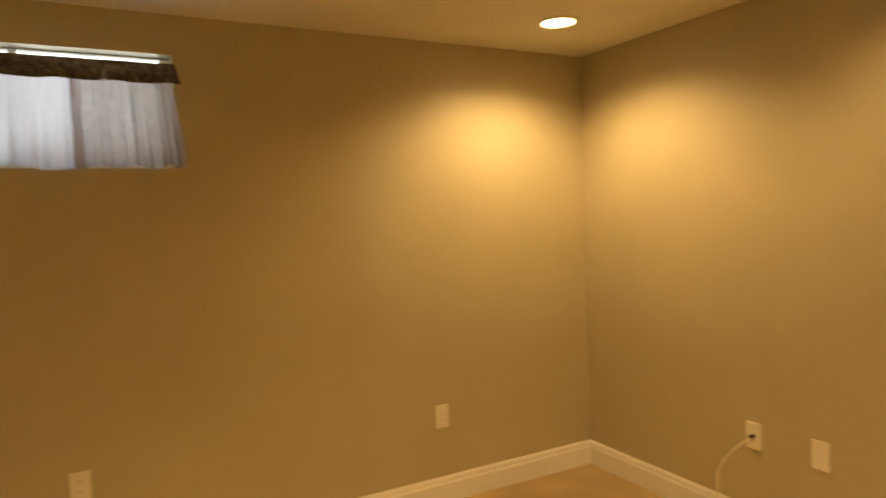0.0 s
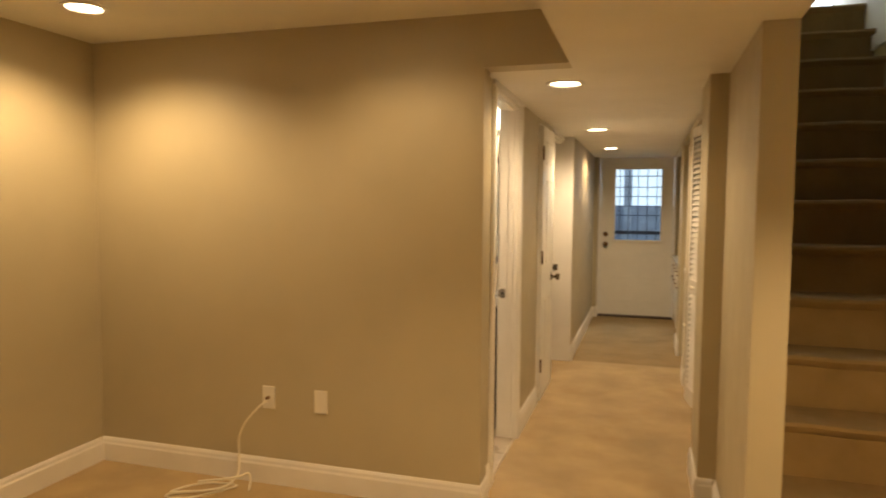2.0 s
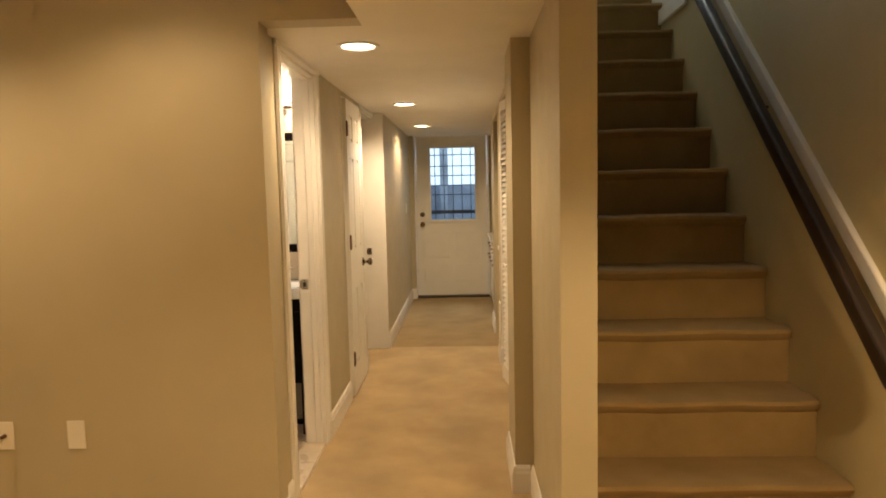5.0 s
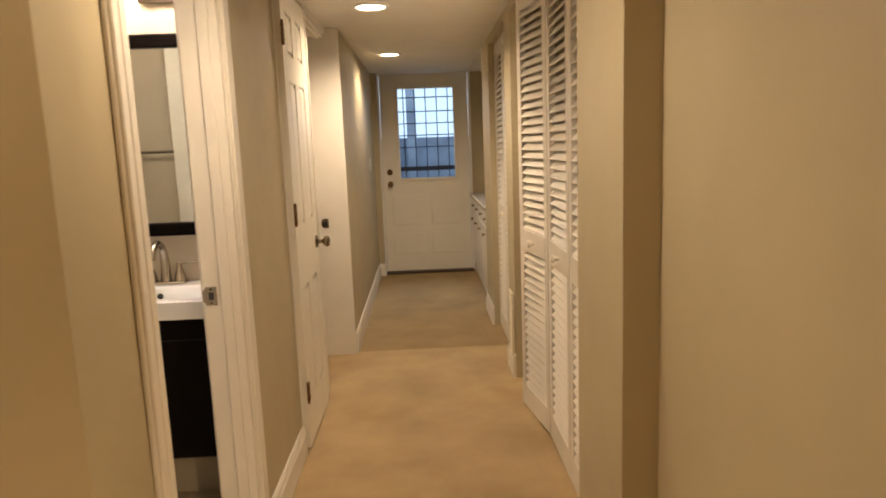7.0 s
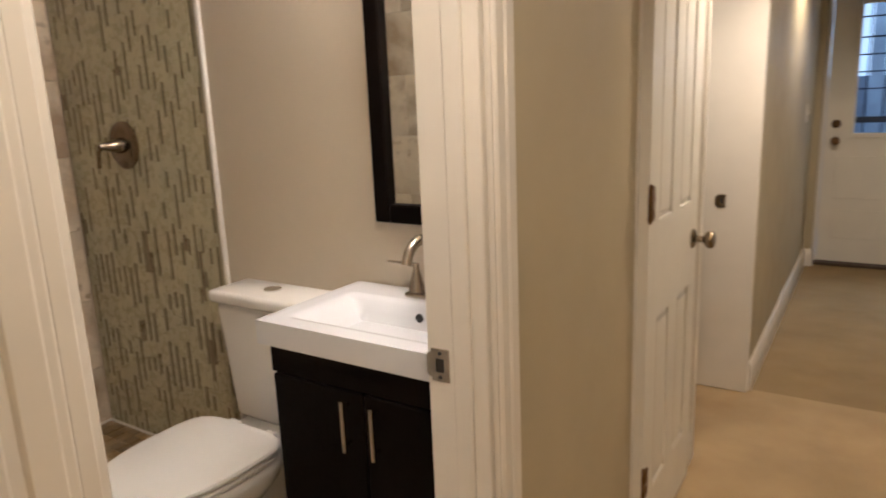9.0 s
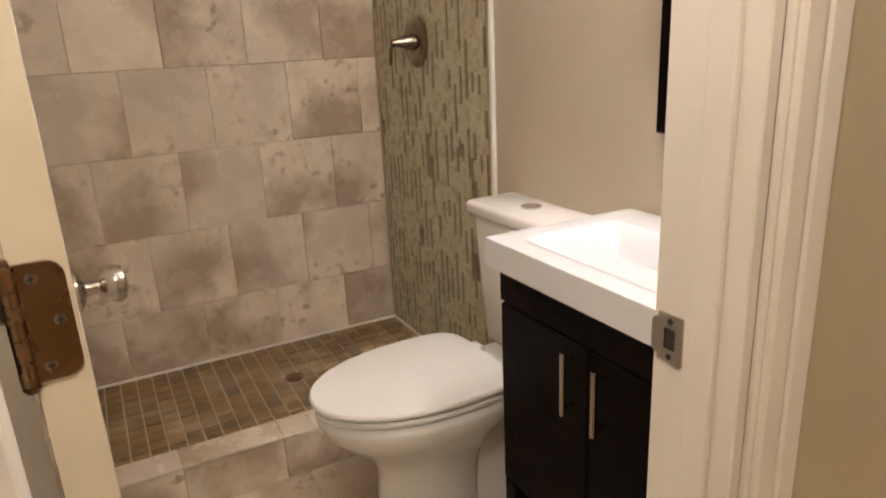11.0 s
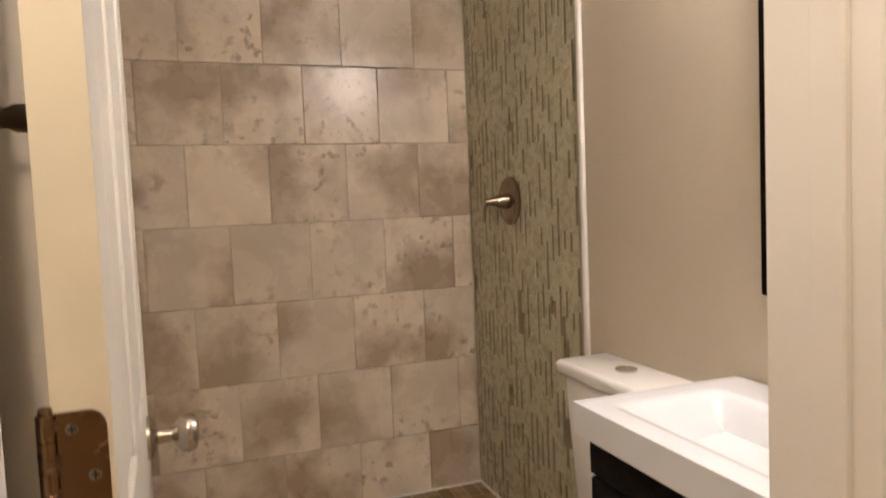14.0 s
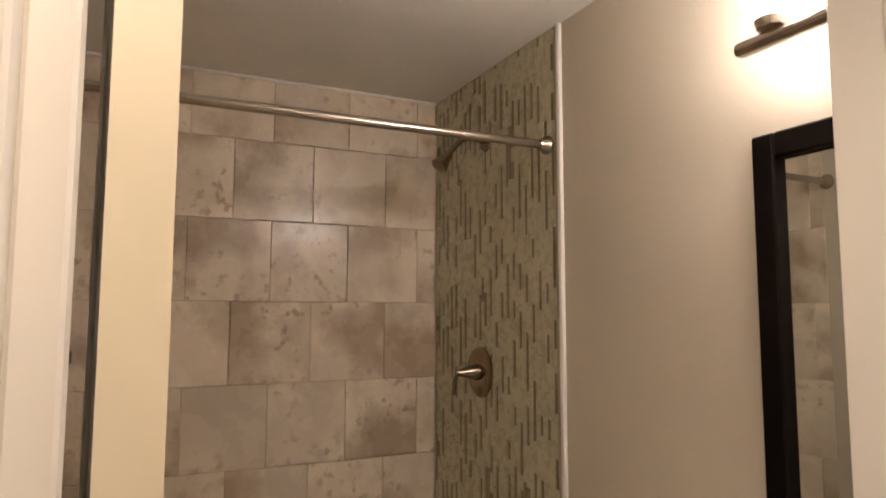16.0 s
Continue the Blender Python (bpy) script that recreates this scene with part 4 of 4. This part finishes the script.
# shower fittings
SV = (-1.63, 1.224)
val = thing("shower_valve", "brushed nickel shower valve with a lever handle", "shower valve", pose(SV[0], BY - 0.010, SV[1]))
part("plate", lathe([(0.082, 0), (0.082, -0.004), (0.074, -0.010), (0.03, -0.013)], "y", (0, 0, 0), 36), AGED, val, "", True)
part("hub", lathe([(0.027, -0.012), (0.024, -0.035), (0.017, -0.055), (0.010, -0.085), (0.008, -0.092)], "y", (0, 0, 0), 24), AGED, val, "", True)
part("lever", tube(smooth_path([(0, -0.082, 0), (-0.004, -0.092, -0.02), (-0.006, -0.094, -0.05), (-0.007, -0.096, -0.07)], 5), 0.006, 10), AGED, val, "", True)
she = thing("shower_spray", "brushed nickel shower head on a bent arm", "shower head", pose(-1.585, BY - 0.010, 1.985))
part("flange", lathe([(0.034, 0), (0.032, -0.006), (0.014, -0.014)], "y", (0, 0, 0), 24), AGED, she, "", True)
part("arm", tube(smooth_path([(0, 0, 0), (0, -0.06, 0.006), (0, -0.10, -0.01), (0, -0.135, -0.05)], 6), 0.0095, 12), AGED, she, "", True)
hb = lathe([(0.012, 0.0), (0.016, -0.012), (0.018, -0.03), (0.028, -0.055), (0.030, -0.062), (0.026, -0.065)], "z", (0, 0, 0), 24)
bmesh.ops.transform(hb, verts=hb.verts, matrix=pose(0, -0.135, -0.05, -38, 0, 0))
part("head", hb, AGED, she, "", True)
rodt = thing("shower_rod", "straight nickel shower curtain rod across the alcove", "curtain rod")
RXX, RZZ = -1.23, 1.893
part("rod", tube([(RXX, BS + 0.014, RZZ), (RXX, BY - 0.012, RZZ)], 0.0125, 16), NICKEL, rodt, "", True)
for yy, s in ((BY - 0.010, -1), (BS + 0.012, 1)):
    part("flange", lathe([(0.027, 0), (0.026, s * 0.008), (0.016, s * 0.02), (0.014, s * 0.03)], "y", (RXX, yy, RZZ), 20), NICKEL, rodt, "", True)
tb = thing("towel_bar", "brushed nickel towel bar on the bathroom wall", "towel bar")
part("bar", tube([(-1.08, BS + 0.07, 1.337), (-0.50, BS + 0.07, 1.337)], 0.008, 12), NICKEL, tb, "", True)
for xx in (-1.08, -0.50):
    part("post", lathe([(0.028, 0.004), (0.027, 0.010), (0.016, 0.02), (0.012, 0.05), (0.017, 0.06), (0.017, 0.08), (0.010, 0.086)], "y", (xx, BS, 1.337), 20), NICKEL, tb, "", True)

setting("trim_mosaic_edge", boxes((-1.182, -1.166, BY - 0.014, BY - 0.0005, 0.0, BATH_Z - 0.001), bevel=0.003), TRIM, "white edge trim beside the mosaic", "trim")
setting("trim_shower_base", boxes((BW - 0.001, BW + 0.007, BS + 0.012, BY - 0.012, SFZ - 0.004, SFZ + 0.007), (BW + 0.007, KX0 + 0.004, BY - 0.016, BY - 0.0096, SFZ - 0.004, SFZ + 0.006)), TRIM, "white caulk line around the shower floor", "trim")
setting("trim_shower_top", boxes((BW - 0.001, BW + 0.010, BS + 0.012, BY - 0.012, BATH_Z - 0.010, BATH_Z - 0.001)), TRIM, "white caulk line under the ceiling", "trim")

# ---- tiled surfaces, piece by piece ----
TILES = {}


def tile(parent, kind, w, h, m, mat, t=0.008, bevel=0.0018, name="tile"):
    """A tile lying in local x-y, its face at z = t; alike tiles share one mesh."""
    key = (kind, round(w, 4), round(h, 4))
    if key not in TILES:
        TILES[key] = to_mesh(name, box(bmesh.new(), 0, w, 0, h, 0, t, bevel), mat)
    o = new(name, TILES[key])
    o.parent, o.matrix_local = parent, m
    return o


ROWH, TW, G = 0.276, 0.272, 0.0016
wt = setting("wall_tile_west", boxes((BW - 0.015, BW - 0.006, BS, BY, 0, BATH_Z)), GROUT, "shower wall of large mottled beige stone tiles", "tiled wall")
rows_z = [0.115] + [1.732 - ROWH * k for k in (5, 4, 3, 2, 1, 0)] + [1.732 + ROWH, BATH_Z - 0.003]
for r, (a, b) in enumerate(zip(rows_z, rows_z[1:])):
    off = 0.591 if r % 2 else 0.462
    y = off - TW * 3
    while y < BY:
        c, d = max(y, BS + 0.012), min(y + TW, BY - 0.012)
        if d - c > 0.015:
            tile(wt, "west", d - c - G, b - a - G, Matrix(((0, 0, 1, BW - 0.008 + random.uniform(-0.0006, 0.0004)), (1, 0, 0, c), (0, 1, 0, a), (0, 0, 0, 1))), TILE)
        y += TW
ws = setting("wall_tile_south", boxes((BW, -1.25, BS + 0.0005, BS + 0.004, 0, BATH_Z)), GROUT, "shower end wall of mottled beige tiles", "tiled wall")
for r, (a, b) in enumerate(zip(rows_z, rows_z[1:])):
    x = BW + (0 if r % 2 else -0.136)
    while x < -1.25:
        c, d = max(x, BW), min(x + TW, -1.25)
        if d - c > 0.015:
            tile(ws, "south", d - c - G, b - a - G, Matrix(((-1, 0, 0, d - G), (0, 0, 1, BS + 0.003), (0, 1, 0, a), (0, 0, 0, 1))), TILE)
        x += TW

# bathroom floor
bf = setting("floor_bathroom", boxes((-1.33, LW - 0.03, BS, BY, -0.1, -0.003)), GROUT, "bathroom floor of large mottled stone tiles", "tile floor")
FT = 0.305
for i in range(5):
    for j in range(6):
        x, y = -1.31 + i * FT, BS - 0.28 + j * FT + (FT / 2 if i % 2 else 0)
        a, b, c, d = max(x, -1.298), min(x + FT, BX - 0.012), max(y, BS + 0.005), min(y + FT, BY - 0.002)
        if b - a > 0.02 and d - c > 0.02:
            tile(bf, "floor", b - a - G, d - c - G, pose(a, c, -0.008), FLOORTILE)

# shower floor and kerb
kerb = setting("shower_kerb", boxes((KX0 + 0.008, KX1 - 0.008, BS + 0.012, BY - 0.012, 0, KZ - 0.008)), GROUT, "shower kerb clad in mottled beige tiles", "kerb")
y = 0.28 - 0.30 * 1
for k in range(6):
    c, d = max(y + k * 0.28, BS + 0.014), min(y + (k + 1) * 0.28, BY - 0.014)
    if d - c > 0.02:
        tile(kerb, "top", KX1 - KX0 + 0.004, d - c - G, pose(KX0 - 0.002, c, KZ - 0.008), TILE)
        c2, d2 = c, min(d, BY - 0.014)
        tile(kerb, "front", d2 - c2 - G, KZ - 0.007, Matrix(((0, 0, 1, KX1 - 0.0085), (1, 0, 0, c2), (0, 1, 0, -0.004), (0, 0, 0, 1))), TILE)
sf = setting("shower_floor", boxes((BW, KX0 + 0.008, BS + 0.012, BY - 0.010, 0, SFZ - 0.005)), PALEGROUT, "shower floor of small brown stone mosaic", "tile floor")
M = 0.0515
nx, ny = int((KX0 - BW) / M) + 1, int((BY - BS) / M) + 1
rest = bmesh.new()
count = 0
for j in range(ny - 1, -1, -1):
    for i in range(nx):
        a, b = BW + 0.004 + i * M, min(BW + 0.004 + (i + 1) * M, KX0 + 0.004) - 0.004
        c, d = BS + 0.014 + j * M, min(BS + 0.014 + (j + 1) * M, BY - 0.012) - 0.004
        if b - a < 0.012 or d - c < 0.012: continue
        if count < 290:
            tile(sf, "peb", b - a, d - c, pose(a, c, SFZ - 0.0065 + random.uniform(-0.0006, 0.0006)), PEBBLE, 0.0065, 0.0015, "mosaic_tile")
            count += 1
        else:
            box(rest, a, b, c, d, SFZ - 0.006, SFZ)
if rest.verts:
    o = part("mosaic_rest", rest, PEBBLE, sf)
    o["kind"] = "stuff"
dr = thing("shower_drain", "dark round drain in the shower floor", "drain", pose(-1.68, 0.96, SFZ))
part("grate", lathe([(0.032, 0.0), (0.032, 0.003), (0.026, 0.004)], "z", (0, 0, 0), 24), BRONZE, dr, "", True)

# stick mosaic on the shower's north wall
mo = setting("wall_mosaic", boxes((BW, -1.182, BY - 0.006, BY - 0.0005, SFZ - 0.02, BATH_Z)), STICKGROUT, "shower wall of upright grey green glass sticks", "mosaic wall")
SW = 0.0178
rnd = random.Random(11)
PIECES = {}
LENS = (0.055, 0.08, 0.11, 0.15, 0.17)
REST = {"green": ([], []), "brown": ([], [])}
MAT = {"green": STICK, "brown": STICK2}
count, column = 0, 0
x = BW + 0.004
while x + SW < -1.183:
    z = SFZ + rnd.uniform(-0.12, 0)
    last_brown = False
    while z < BATH_Z - 0.01:
        brown = not last_brown and rnd.random() < (0.70 if column % 2 else 0.02)
        ln = rnd.choice(LENS) * (1.0 if brown else 0.8)
        a, b = max(z, SFZ), min(z + ln, BATH_Z - 0.003)
        hue = "brown" if brown else "green"
        dep = 0.0078 if brown else rnd.choice((0.0095, 0.0095, 0.009))
        x0, x1 = (x + 0.0045, x + SW - 0.006) if brown and column % 2 else (x, x + SW - 0.0006)
        if b - a == ln and 1.30 < z < 1.85 and count < 298:
            key = (round(ln, 4), hue, dep, round(x1 - x0, 4))
            if key not in PIECES:
                PIECES[key] = to_mesh("stick", box(bmesh.new(), 0, x1 - x0, -dep, -0.004, 0, ln - 0.002, 0.0008), MAT[hue])
            o = new("stick", PIECES[key])
            o.parent, o.location = mo, (x0, BY, a)
            count += 1
        elif b - a > 0.01:
            sv, sfc = REST[hue]
            k = len(sv)
            sv += [(xx, BY + dy, zz) for xx in (x0, x1) for dy in (-dep, -0.004) for zz in (a, b - 0.002)]
            sfc += [(k, k + 4, k + 5, k + 1), (k, k + 1, k + 3, k + 2), (k + 4, k + 6, k + 7, k + 5), (k + 1, k + 5, k + 7, k + 3), (k, k + 2, k + 6, k + 4)]
        last_brown = brown
        z += ln
    x += SW
    column += 1
for hue, (sv, sfc) in REST.items():
    me = bpy.data.meshes.new("stick_rest")
    me.from_pydata(sv, [], sfc)
    me.materials.append(MAT[hue])
    o = new("stick_rest", me)
    o.parent = mo
    o["kind"] = "stuff"
